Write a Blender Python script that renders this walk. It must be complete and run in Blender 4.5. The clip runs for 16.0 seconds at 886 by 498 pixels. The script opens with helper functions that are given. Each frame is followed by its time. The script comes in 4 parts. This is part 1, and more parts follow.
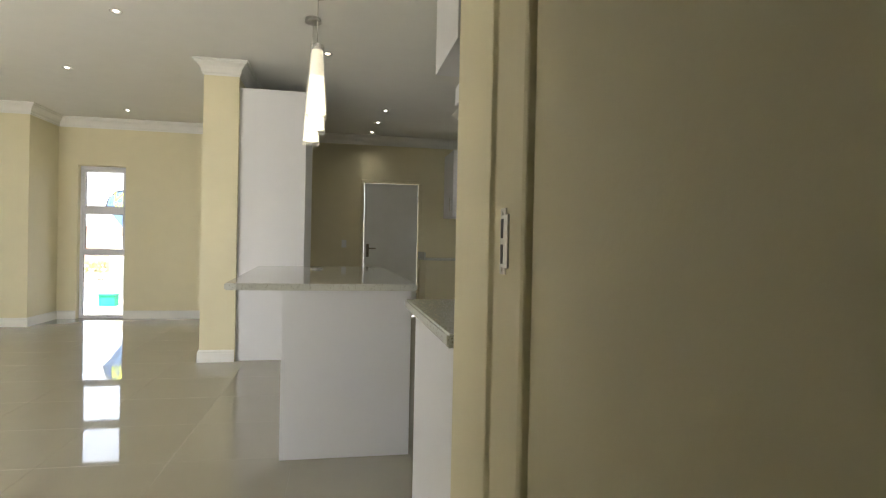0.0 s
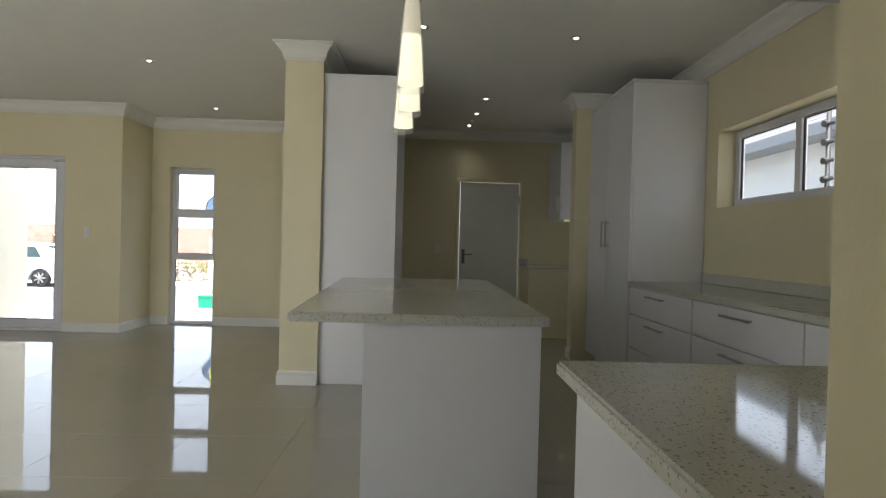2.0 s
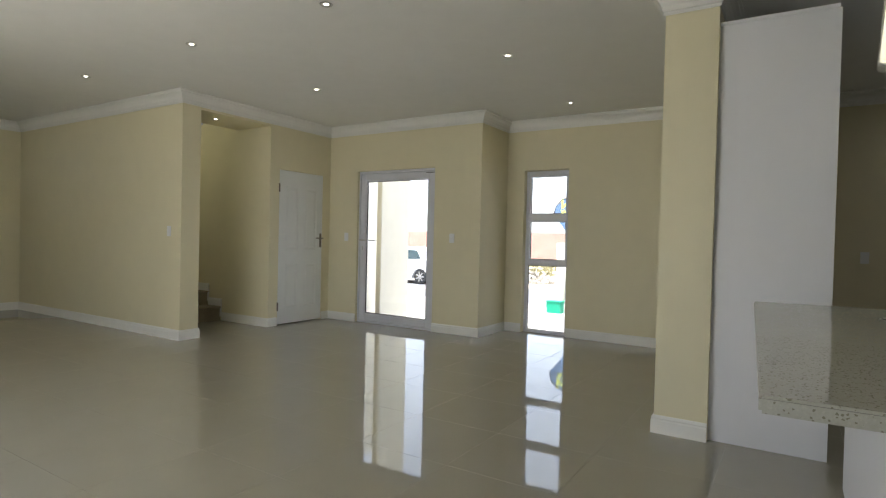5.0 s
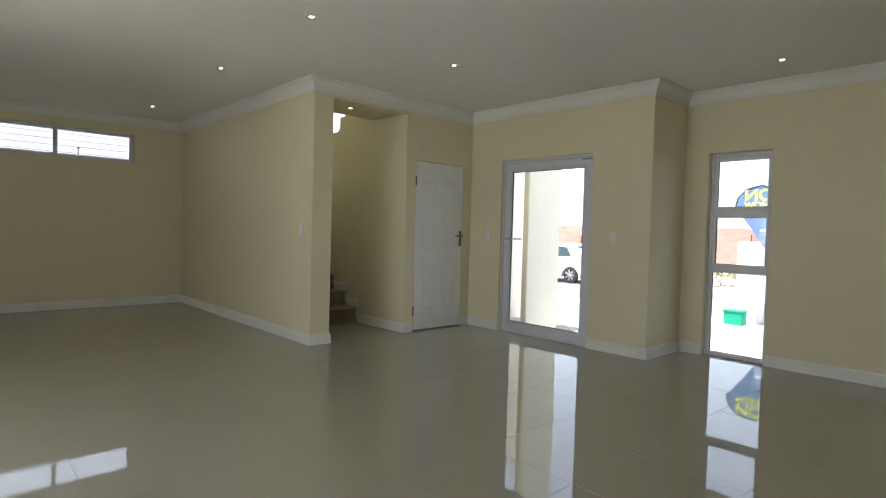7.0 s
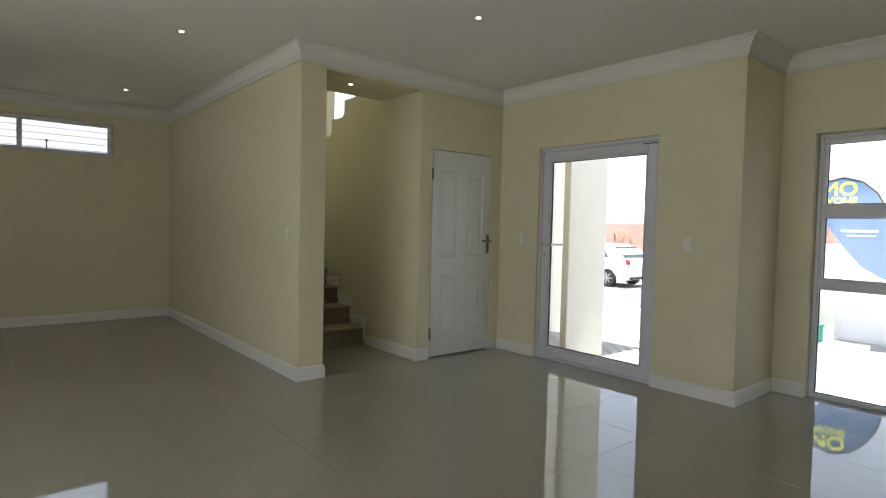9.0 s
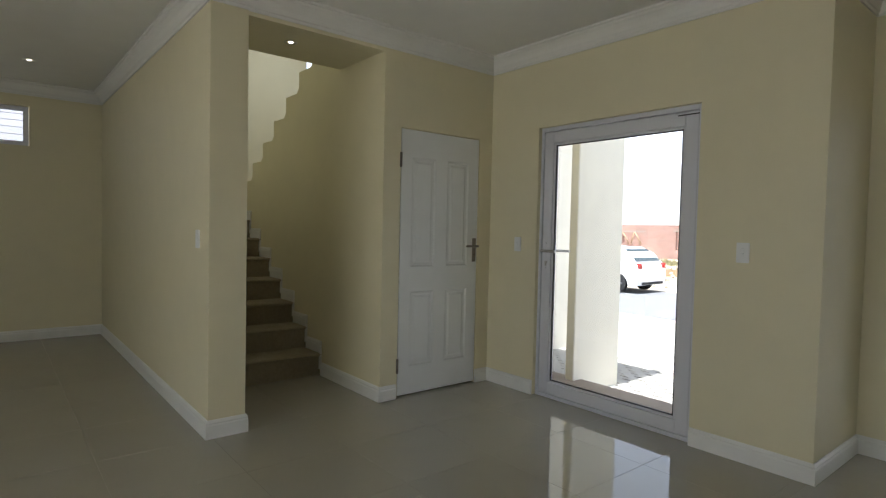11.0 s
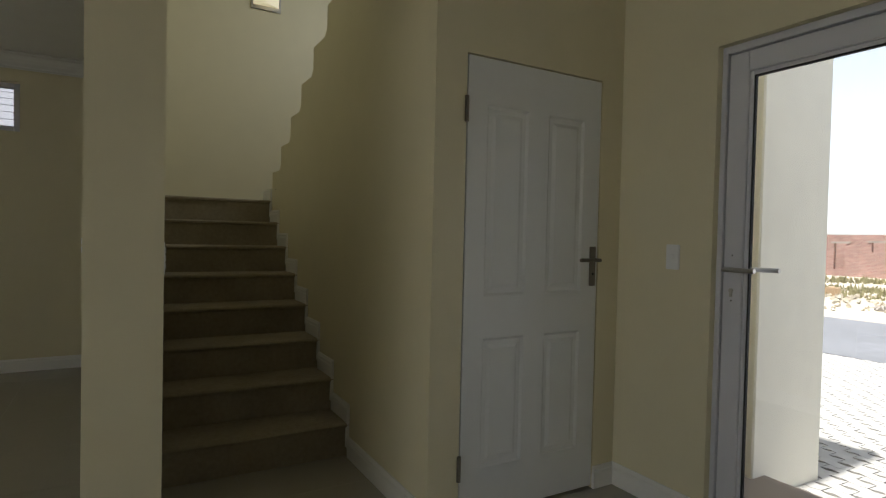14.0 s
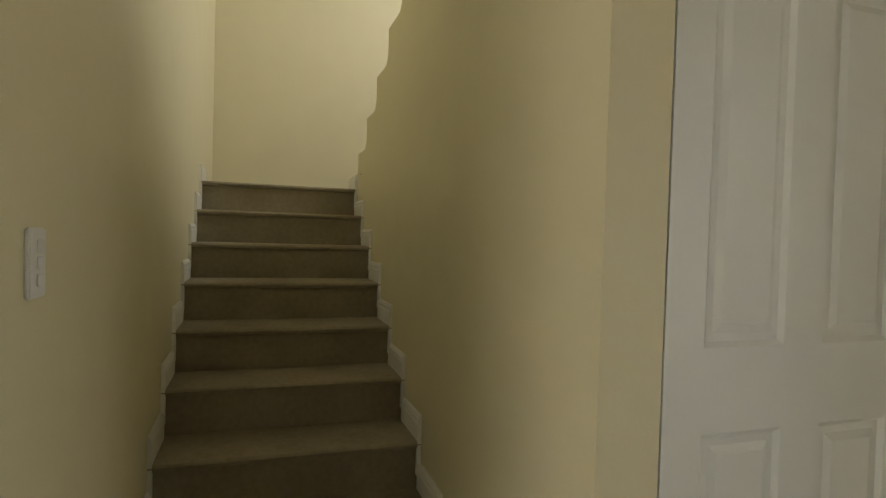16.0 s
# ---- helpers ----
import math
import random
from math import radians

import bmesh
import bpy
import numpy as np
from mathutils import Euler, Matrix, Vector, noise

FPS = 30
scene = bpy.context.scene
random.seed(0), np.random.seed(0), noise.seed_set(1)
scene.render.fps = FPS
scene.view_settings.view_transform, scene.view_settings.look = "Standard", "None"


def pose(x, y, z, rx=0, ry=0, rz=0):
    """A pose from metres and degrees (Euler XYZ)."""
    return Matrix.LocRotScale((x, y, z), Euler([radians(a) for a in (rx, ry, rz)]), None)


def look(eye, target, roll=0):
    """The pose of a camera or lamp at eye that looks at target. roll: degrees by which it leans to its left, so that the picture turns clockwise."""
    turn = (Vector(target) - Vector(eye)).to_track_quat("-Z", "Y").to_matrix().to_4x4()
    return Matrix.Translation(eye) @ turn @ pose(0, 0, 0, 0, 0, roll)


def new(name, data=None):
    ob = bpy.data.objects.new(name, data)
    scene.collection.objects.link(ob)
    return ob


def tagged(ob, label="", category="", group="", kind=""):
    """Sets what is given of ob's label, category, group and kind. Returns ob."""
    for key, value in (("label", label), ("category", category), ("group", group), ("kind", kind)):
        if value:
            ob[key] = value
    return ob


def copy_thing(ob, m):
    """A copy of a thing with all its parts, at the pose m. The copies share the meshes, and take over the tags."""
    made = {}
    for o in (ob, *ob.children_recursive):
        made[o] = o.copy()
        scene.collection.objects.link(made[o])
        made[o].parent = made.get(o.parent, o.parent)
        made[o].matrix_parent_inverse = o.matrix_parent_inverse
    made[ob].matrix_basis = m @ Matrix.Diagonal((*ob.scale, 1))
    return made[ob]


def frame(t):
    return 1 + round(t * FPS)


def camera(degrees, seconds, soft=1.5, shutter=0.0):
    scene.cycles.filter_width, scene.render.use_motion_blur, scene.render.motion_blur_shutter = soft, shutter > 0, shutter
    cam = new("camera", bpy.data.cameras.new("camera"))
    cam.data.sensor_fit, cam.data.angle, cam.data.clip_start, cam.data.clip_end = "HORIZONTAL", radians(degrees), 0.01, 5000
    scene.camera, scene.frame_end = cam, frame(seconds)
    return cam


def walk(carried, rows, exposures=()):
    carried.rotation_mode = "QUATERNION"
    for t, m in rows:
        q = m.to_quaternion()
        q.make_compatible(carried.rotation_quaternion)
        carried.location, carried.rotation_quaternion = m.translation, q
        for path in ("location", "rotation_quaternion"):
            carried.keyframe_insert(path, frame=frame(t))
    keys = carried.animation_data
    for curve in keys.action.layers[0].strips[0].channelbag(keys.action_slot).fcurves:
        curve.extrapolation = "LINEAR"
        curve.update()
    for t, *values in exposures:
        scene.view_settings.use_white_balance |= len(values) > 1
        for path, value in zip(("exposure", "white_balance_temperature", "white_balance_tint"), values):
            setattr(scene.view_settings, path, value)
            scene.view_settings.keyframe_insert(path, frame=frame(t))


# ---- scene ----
cam = camera(76.8, 16.0, soft=1.2)
PATH = [
    (0, (0.206, 0.224, 1.11), (0.577, 2.19, 1.096), 1.2),
    (0.5, (0.201, 0.425, 1.12), (0.465, 2.408, 1.11), 1.5),
    (1, (0.183, 0.665, 1.129), (0.382, 2.655, 1.123), 1.7),
    (1.5, (0.19, 0.886, 1.141), (0.341, 2.88, 1.13), 1.5),
    (2, (0.163, 1.085, 1.158), (0.218, 3.084, 1.143), 1.5),
    (2.5, (0.094, 1.322, 1.153), (0.02, 3.321, 1.137), 1.5),
    (3, (0.002, 1.502, 1.161), (-0.208, 3.491, 1.144), 1.5),
    (3.5, (-0.058, 1.613, 1.163), (-0.426, 3.578, 1.144), 1.4),
    (4, (-0.131, 1.731, 1.177), (-0.725, 3.641, 1.154), 1.4),
    (4.5, (-0.197, 1.845, 1.189), (-1.031, 3.663, 1.159), 1.5),
    (5, (-0.292, 1.917, 1.178), (-1.355, 3.61, 1.145), 1.4),
    (7.5, (-1.071, 2.908, 1.234), (-2.57, 4.231, 1.167), 1.6),
    (8, (-1.293, 3.128, 1.23), (-2.814, 4.425, 1.167), 1.5),
    (8.5, (-1.523, 3.326, 1.261), (-3.051, 4.615, 1.189), 1.5),
    (9, (-1.761, 3.559, 1.292), (-3.293, 4.842, 1.214), 1.4),
    (11.5, (-2.757, 4.786, 1.3), (-4.313, 6.042, 1.233), 1.3),
    (12, (-3.009, 5.004, 1.279), (-4.578, 6.243, 1.222), 1.3),
    (12.5, (-3.238, 5.205, 1.294), (-4.836, 6.407, 1.236), 1.2),
    (13, (-3.458, 5.43, 1.286), (-5.099, 6.571, 1.233), 1.2),
    (13.5, (-3.681, 5.561, 1.269), (-5.368, 6.634, 1.223), 1.2),
    (14, (-3.953, 5.681, 1.258), (-5.687, 6.677, 1.213), 1.3),
    (14.5, (-4.193, 5.848, 1.219), (-5.972, 6.76, 1.195), 2.0),
    (15, (-4.46, 5.985, 1.259), (-6.291, 6.787, 1.208), 1.6),
    (15.5, (-4.738, 6.064, 1.267), (-6.609, 6.769, 1.21), 1.6),
    (16, (-5.042, 6.145, 1.222), (-6.938, 6.782, 1.179), 1.7),
]
EXPOSURES = [(0, 2.70, 6500, 10), (0.5, 2.45, 6450, 10), (1, 2.15, 6350, 10), (1.5, 2.0, 6250, 10), (3.5, 1.88, 6150, 10), (5, 1.9, 6100, 10), (7.5, 1.7, 6000, 10), (9, 1.6, 6000, 10), (11.5, 1.43, 6000, 10), (12.5, 1.08, 6050, 10), (13.5, 0.72, 6100, 10), (14.5, 1.1, 6400, 10), (15, 1.35, 6600, 10), (15.5, 1.65, 6850, 10), (16, 1.95, 7100, 10)]
walk(cam, [(t, look(eye, target, roll)) for t, eye, target, roll in PATH], EXPOSURES)


# ---- world and light ----
world = bpy.data.worlds.new("sky")
scene.world = world
world.use_nodes = True
wn = world.node_tree.nodes
sky = wn.new("ShaderNodeTexSky")
sky.sky_type, sky.sun_disc = "NISHITA", False
sky.sun_elevation, sky.sun_rotation = radians(73), radians(176)
sky.air_density, sky.dust_density, sky.ozone_density = 1.0, 1.0, 1.0
haze = wn.new("ShaderNodeHueSaturation")
haze.inputs["Saturation"].default_value = 0.35
world.node_tree.links.new(sky.outputs[0], haze.inputs["Color"])
world.node_tree.links.new(haze.outputs[0], wn["Background"].inputs[0])
wn["Background"].inputs[1].default_value = 0.15
sun = new("sun", bpy.data.lights.new("sun", "SUN"))
sun.data.energy, sun.data.angle, sun.data.color = 5.0, radians(1), (1, 0.96, 0.9)
sun.matrix_world = look((0, 0, 30), (-0.7, 10, 30 - 10.02 * math.tan(radians(73))))


def sky_lamp(name, at, towards, w, h, watts, colour=(0.93, 0.97, 1.0)):
    """An area lamp standing in for the sky's light, with or without a glazed opening."""
    lamp = new(name, bpy.data.lights.new(name, "AREA"))
    lamp.data.shape, lamp.data.size, lamp.data.size_y = "RECTANGLE", w, h
    lamp.data.energy, lamp.data.color = watts, colour
    lamp.matrix_world = look(at, towards)
    return lamp


sky_lamp("daylight_garden_doors", (-3.6, 0.93, 1.15), (-3.6, 5, 1.0), 3.4, 2.1, 5.8)
# added fill lamp hanging free in the upper stairwell, with no opening behind it
sky_lamp("daylight_stair_window", (-8.3, 8.27, 3.9), (-8.4, 6.2, 2.7), 1.4, 1.0, 9)


def downlight_beam(x, y, z, watts):
    """What a kitchen downlight throws into the room."""
    lamp = new("downlight_beam", bpy.data.lights.new("downlight_beam", "SPOT"))
    lamp.data.energy, lamp.data.color, lamp.data.spot_size, lamp.data.spot_blend, lamp.data.shadow_soft_size = watts, (1, 0.92, 0.80), radians(120), 1.0, 0.03
    lamp.matrix_world = look((x, y, z), (x, y + 0.001, 0))


for lx, ly in ((0.75, 7.10), (0.71, 7.80), (0.67, 8.47), (1.24, 5.28)):
    downlight_beam(lx, ly, 2.725, 0.9)


# ---- materials ----
def material(name, colour, rough=0.5, metal=0.0, scale=6.0, vary=0.06, bump=0.0, bump_scale=60.0, coat=0.0, piece=0.0, spec=0.5):
    m = bpy.data.materials.new(name)
    m.use_nodes = True
    nt = m.node_tree
    b = nt.nodes["Principled BSDF"]
    b.inputs["Roughness"].default_value = rough
    b.inputs["Metallic"].default_value = metal
    b.inputs["Specular IOR Level"].default_value = spec
    b.inputs["Coat Weight"].default_value = coat
    b.inputs["Coat Roughness"].default_value = 0.03
    geo = nt.nodes.new("ShaderNodeNewGeometry")
    big = nt.nodes.new("ShaderNodeTexNoise")
    big.inputs["Scale"].default_value, big.inputs["Detail"].default_value = scale * 0.12, 3
    fine = nt.nodes.new("ShaderNodeTexNoise")
    fine.inputs["Scale"].default_value, fine.inputs["Detail"].default_value = scale, 5
    for n in (big, fine):
        nt.links.new(geo.outputs["Position"], n.inputs["Vector"])
    add = nt.nodes.new("ShaderNodeMath")
    add.operation = "ADD"
    nt.links.new(big.outputs["Fac"], add.inputs[0])
    nt.links.new(fine.outputs["Fac"], add.inputs[1])
    last = add
    if piece:
        info = nt.nodes.new("ShaderNodeObjectInfo")
        more = nt.nodes.new("ShaderNodeMath")
        more.operation = "MULTIPLY_ADD"
        more.inputs[1].default_value = piece
        nt.links.new(info.outputs["Random"], more.inputs[0])
        nt.links.new(add.outputs[0], more.inputs[2])
        last = more
    ramp = nt.nodes.new("ShaderNodeMapRange")
    ramp.inputs["From Min"].default_value, ramp.inputs["From Max"].default_value = 0.6, 1.4 + piece
    ramp.inputs["To Min"].default_value, ramp.inputs["To Max"].default_value = 1 - vary, 1 + vary
    nt.links.new(last.outputs[0], ramp.inputs["Value"])
    mix = nt.nodes.new("ShaderNodeVectorMath")
    mix.operation = "SCALE"
    mix.inputs[0].default_value = colour
    nt.links.new(ramp.outputs[0], mix.inputs["Scale"])
    nt.links.new(mix.outputs[0], b.inputs["Base Color"])
    if bump:
        grain = nt.nodes.new("ShaderNodeTexNoise")
        grain.inputs["Scale"].default_value, grain.inputs["Detail"].default_value = bump_scale, 4
        nt.links.new(geo.outputs["Position"], grain.inputs["Vector"])
        bn = nt.nodes.new("ShaderNodeBump")
        bn.inputs["Strength"].default_value, bn.inputs["Distance"].default_value = bump, 0.004
        nt.links.new(grain.outputs["Fac"], bn.inputs["Height"])
        nt.links.new(bn.outputs[0], b.inputs["Normal"])
    return m


PAINT = material("cream_wall_paint", (0.75, 0.688, 0.478), 0.55, vary=0.03, bump=0.12, bump_scale=90)
CEIL = material("white_ceiling_paint", (0.80, 0.79, 0.75), 0.8, vary=0.025, bump=0.08, bump_scale=40)
WHITE = material("white_gloss_paint", (0.82, 0.81, 0.77), 0.35, vary=0.03, bump=0.05)
DOORWHITE = material("white_door_paint", (0.78, 0.79, 0.77), 0.4, vary=0.03, bump=0.06, bump_scale=140)
BOARD = material("white_melamine", (0.78, 0.78, 0.80), 0.38, vary=0.015)
ALU = material("white_powder_coated_aluminium", (0.70, 0.70, 0.74), 0.4, vary=0.02)
TILE = material("polished_porcelain", (0.40, 0.375, 0.31), 0.035, scale=3, vary=0.04, piece=0.08, spec=1.0)
GROUT = material("grout", (0.36, 0.335, 0.275), 0.5, vary=0.1)
CARPET = material("brown_carpet", (0.345, 0.295, 0.205), 0.95, scale=40, vary=0.18, bump=0.9, bump_scale=500)
STEEL = material("brushed_steel", (0.55, 0.53, 0.50), 0.32, metal=1.0, vary=0.06)
HARDWARE = material("dark_satin_steel", (0.22, 0.20, 0.17), 0.35, metal=1.0, vary=0.06)
DARK = material("black_rubber", (0.02, 0.02, 0.022), 0.6)
PLASTIC = material("white_switch_plastic", (0.82, 0.82, 0.80), 0.3)
PLASTER = material("outside_cream_plaster", (0.76, 0.73, 0.63), 0.85, vary=0.05, bump=0.3, bump_scale=60)
BRICK = material("red_brick", (0.30, 0.175, 0.145), 0.9, scale=2.2, vary=0.30, bump=0.4, bump_scale=8, piece=0.3)


def brickwork(m):
    """Courses of bricks with pale mortar, at real size, over the brick's own colour."""
    nt = m.node_tree
    b = nt.nodes["Principled BSDF"]
    old = b.inputs["Base Color"].links[0].from_socket
    geo = nt.nodes.new("ShaderNodeNewGeometry")
    cut = nt.nodes.new("ShaderNodeSeparateXYZ")
    nt.links.new(geo.outputs["Position"], cut.inputs[0])
    run = nt.nodes.new("ShaderNodeMath")
    nt.links.new(cut.outputs["X"], run.inputs[0])
    nt.links.new(cut.outputs["Y"], run.inputs[1])
    flat = nt.nodes.new("ShaderNodeCombineXYZ")
    nt.links.new(run.outputs[0], flat.inputs["X"])
    nt.links.new(cut.outputs["Z"], flat.inputs["Y"])
    tex = nt.nodes.new("ShaderNodeTexBrick")
    tex.inputs["Scale"].default_value = 1.0
    tex.inputs["Brick Width"].default_value, tex.inputs["Row Height"].default_value = 0.23, 0.085
    tex.inputs["Mortar Size"].default_value = 0.007
    tex.inputs["Color1"].default_value = (0.75, 0.72, 0.72, 1)
    tex.inputs["Color2"].default_value = (1.25, 1.2, 1.15, 1)
    tex.inputs["Mortar"].default_value = (1.5, 2.1, 2.2, 1)
    nt.links.new(flat.outputs[0], tex.inputs["Vector"])
    mul = nt.nodes.new("ShaderNodeVectorMath")
    mul.operation = "MULTIPLY"
    nt.links.new(old, mul.inputs[0])
    nt.links.new(tex.outputs["Color"], mul.inputs[1])
    nt.links.new(mul.outputs[0], b.inputs["Base Color"])


brickwork(BRICK)
JOINT = material("dark_paving_joint", (0.12, 0.11, 0.10), 0.95, vary=0.2)
PAVE = material("pale_concrete_paver", (0.40, 0.385, 0.35), 0.9, scale=5, vary=0.12, bump=0.4, bump_scale=60, piece=0.5)
ASPHALT = material("asphalt", (0.165, 0.168, 0.175), 0.9, scale=4, vary=0.2, bump=0.5, bump_scale=90)
SAND = material("sandy_ground", (0.44, 0.39, 0.30), 0.95, scale=1.2, vary=0.3, bump=0.6, bump_scale=6)
GRASS = material("dry_grass", (0.22, 0.20, 0.10), 0.95, scale=3, vary=0.4)
RUBBLE = material("rubble", (0.30, 0.27, 0.23), 0.95, scale=4, vary=0.3)
ROOFTILE = material("pale_grey_roof_tile", (0.16, 0.163, 0.178), 0.8, scale=5, vary=0.12, bump=0.3, bump_scale=20)
ROOF = material("grey_roof_sheet", (0.20, 0.23, 0.27), 0.6, vary=0.1)
GREEN = material("green_plastic", (0.01, 0.30, 0.18), 0.45)
SLAB = material("brown_step_tile", (0.25, 0.205, 0.165), 0.85, scale=5, vary=0.1, bump=0.2)
CARPAINT = material("white_car_paint", (0.78, 0.78, 0.78), 0.25, coat=0.6, vary=0.01)
CARGLASS = material("dark_car_glass", (0.03, 0.05, 0.055), 0.05, vary=0.02)
RED = material("red_lens", (0.45, 0.02, 0.02), 0.2)
NAVY = material("navy_flag_cloth", (0.10, 0.17, 0.30), 0.8, vary=0.06)
LIME = material("lime_print", (0.72, 0.76, 0.10), 0.8, vary=0.03)
NEIGHBOUR = material("grey_blue_plaster", (0.55, 0.60, 0.66), 0.85, vary=0.05, bump=0.2)
TIMBER = material("rough_timber", (0.34, 0.24, 0.14), 0.85, scale=8, vary=0.2)


def stone_top():
    """Pale engineered stone with fine darker and lighter chips."""
    m = material("speckled_stone", (0.62, 0.62, 0.56), 0.06, scale=14, vary=0.03, spec=0.6)
    nt = m.node_tree
    b = nt.nodes["Principled BSDF"]
    old = b.inputs["Base Color"].links[0].from_socket
    geo = nt.nodes.new("ShaderNodeNewGeometry")
    v = nt.nodes.new("ShaderNodeTexVoronoi")
    v.inputs["Scale"].default_value = 260
    nt.links.new(geo.outputs["Position"], v.inputs["Vector"])
    pick = nt.nodes.new("ShaderNodeSeparateColor")
    nt.links.new(v.outputs["Color"], pick.inputs[0])
    chips = nt.nodes.new("ShaderNodeValToRGB")
    chips.color_ramp.interpolation = "CONSTANT"
    e = chips.color_ramp.elements
    e[0].position, e[0].color = 0.0, (0.55, 0.53, 0.46, 1)
    e[1].position, e[1].color = 0.07, (1, 1, 1, 1)
    for at, c in ((0.62, (0.96, 0.96, 0.94, 1)), (0.9, (1.06, 1.06, 1.05, 1))):
        x = e.new(at)
        x.color = c
    nt.links.new(pick.outputs[0], chips.inputs[0])
    mul = nt.nodes.new("ShaderNodeVectorMath")
    mul.operation = "MULTIPLY"
    nt.links.new(old, mul.inputs[0])
    nt.links.new(chips.outputs[0], mul.inputs[1])
    nt.links.new(mul.outputs[0], b.inputs["Base Color"])
    return m


STONE = stone_top()


def glass_material(name="clear_glass", rough=0.0):
    m = bpy.data.materials.new(name)
    m.use_nodes = True
    b = m.node_tree.nodes["Principled BSDF"]
    b.inputs["Base Color"].default_value = (1, 1, 1, 1)
    b.inputs["Roughness"].default_value = rough
    b.inputs["Transmission Weight"].default_value = 1.0
    b.inputs["IOR"].default_value = 1.45
    return m


GLASS = glass_material()
THIN = glass_material("thin_clear_glass")
THIN.node_tree.nodes["Principled BSDF"].inputs["Transmission Weight"].default_value = 0.0
THIN.node_tree.nodes["Principled BSDF"].inputs["Alpha"].default_value = 0.12


def glow(name, colour, strength):
    m = bpy.data.materials.new(name)
    m.use_nodes = True
    b = m.node_tree.nodes["Principled BSDF"]
    b.inputs["Base Color"].default_value = (0.8, 0.78, 0.7, 1)
    b.inputs["Emission Color"].default_value = (*colour, 1)
    b.inputs["Emission Strength"].default_value = strength
    return m


BULB = glow("downlight_bulb", (1, 0.92, 0.78), 3.5)
SHADE = glow("lit_opal_glass", (1, 0.90, 0.62), 0.11)
SHADE_LOW = glow("brightly_lit_opal_glass", (1, 0.90, 0.62), 0.30)
SCONCE = glow("wall_lamp_glass", (1, 0.85, 0.5), 0.25)


# ---- mesh helpers ----
def mesh_object(name, bm, mat, parent=None, bevel=0.0, smooth=False, segments=1):
    me = bpy.data.meshes.new(name)
    bmesh.ops.recalc_face_normals(bm, faces=bm.faces)
    if bevel:
        sharp = [e for e in bm.edges if len(e.link_faces) == 2 and e.calc_face_angle(0) > 0.6]
        bmesh.ops.bevel(bm, geom=sharp, offset=bevel, segments=segments, affect="EDGES", clamp_overlap=True)
    if smooth:
        for f in bm.faces:
            f.smooth = True
    bm.to_mesh(me)
    bm.free()
    me.materials.append(mat)
    ob = new(name, me)
    if parent:
        ob.parent = parent
    return ob


def add_box(bm, x0, x1, y0, y1, z0, z1):
    m = Matrix.LocRotScale(((x0 + x1) / 2, (y0 + y1) / 2, (z0 + z1) / 2), None, (abs(x1 - x0), abs(y1 - y0), abs(z1 - z0)))
    return bmesh.ops.create_cube(bm, size=1, matrix=m)["verts"]


def boxes(name, mat, blocks, parent=None, bevel=0.0, segments=1):
    bm = bmesh.new()
    for b in blocks:
        add_box(bm, *b)
    return mesh_object(name, bm, mat, parent, bevel, segments=segments)


def add_cyl(bm, p, q, r, r2=None, n=16):
    p, q = Vector(p), Vector(q)
    m = Matrix.Translation((p + q) / 2) @ (q - p).to_track_quat("Z", "Y").to_matrix().to_4x4()
    bmesh.ops.create_cone(bm, cap_ends=True, segments=n, radius1=r, radius2=r if r2 is None else r2, depth=(q - p).length, matrix=m)


def cyl(name, mat, p, q, r, r2=None, n=16, parent=None, bevel=0.0):
    bm = bmesh.new()
    add_cyl(bm, p, q, r, r2, n)
    ob = mesh_object(name, bm, mat, parent, bevel)
    for f in ob.data.polygons:
        f.use_smooth = len(f.vertices) == 4
    return ob


def add_prism(bm, pts, axis, lo, hi):
    """A polygon given in the two other axes, drawn out along axis."""
    def put(a, b, c):
        return {"x": (c, a, b), "y": (a, c, b), "z": (a, b, c)}[axis]
    low = [bm.verts.new(put(a, b, lo)) for a, b in pts]
    high = [bm.verts.new(put(a, b, hi)) for a, b in pts]
    bm.faces.new(low)
    bm.faces.new(high[::-1])
    for i in range(len(pts)):
        j = (i + 1) % len(pts)
        bm.faces.new((low[i], high[i], high[j], low[j]))


def prism(name, mat, pts, axis, lo, hi, parent=None, bevel=0.0):
    bm = bmesh.new()
    add_prism(bm, pts, axis, lo, hi)
    return mesh_object(name, bm, mat, parent, bevel)


def holder(name, x=0, y=0, z=0, rz=0, **tags):
    e = new(name)
    e.matrix_basis = pose(x, y, z, 0, 0, rz)
    return tagged(e, **tags)


def wall(name, along, lo, hi, near, far, z0, z1, openings=(), label="cream painted plaster wall", mat=None):
    """A wall along x or y, from lo to hi, between the planes near and far, with openings (from, to, bottom, top)."""
    cuts = sorted({lo, hi, *[v for o in openings for v in o[:2]]})
    blocks = []
    for a, b in zip(cuts, cuts[1:]):
        zs = [z0]
        for o in openings:
            if o[0] <= a + 1e-6 and o[1] >= b - 1e-6:
                zs += [o[2], o[3]]
        zs.append(z1)
        for c, d in zip(zs[::2], zs[1::2]):
            if d - c > 1e-4:
                blocks.append((a, b, near, far, c, d) if along == "x" else (near, far, a, b, c, d))
    bm = bmesh.new()
    for b in blocks:
        add_box(bm, *b)
    bmesh.ops.remove_doubles(bm, verts=bm.verts, dist=1e-5)
    ob = mesh_object(name, bm, mat or PAINT)
    return tagged(ob, label, "wall", kind="structure")


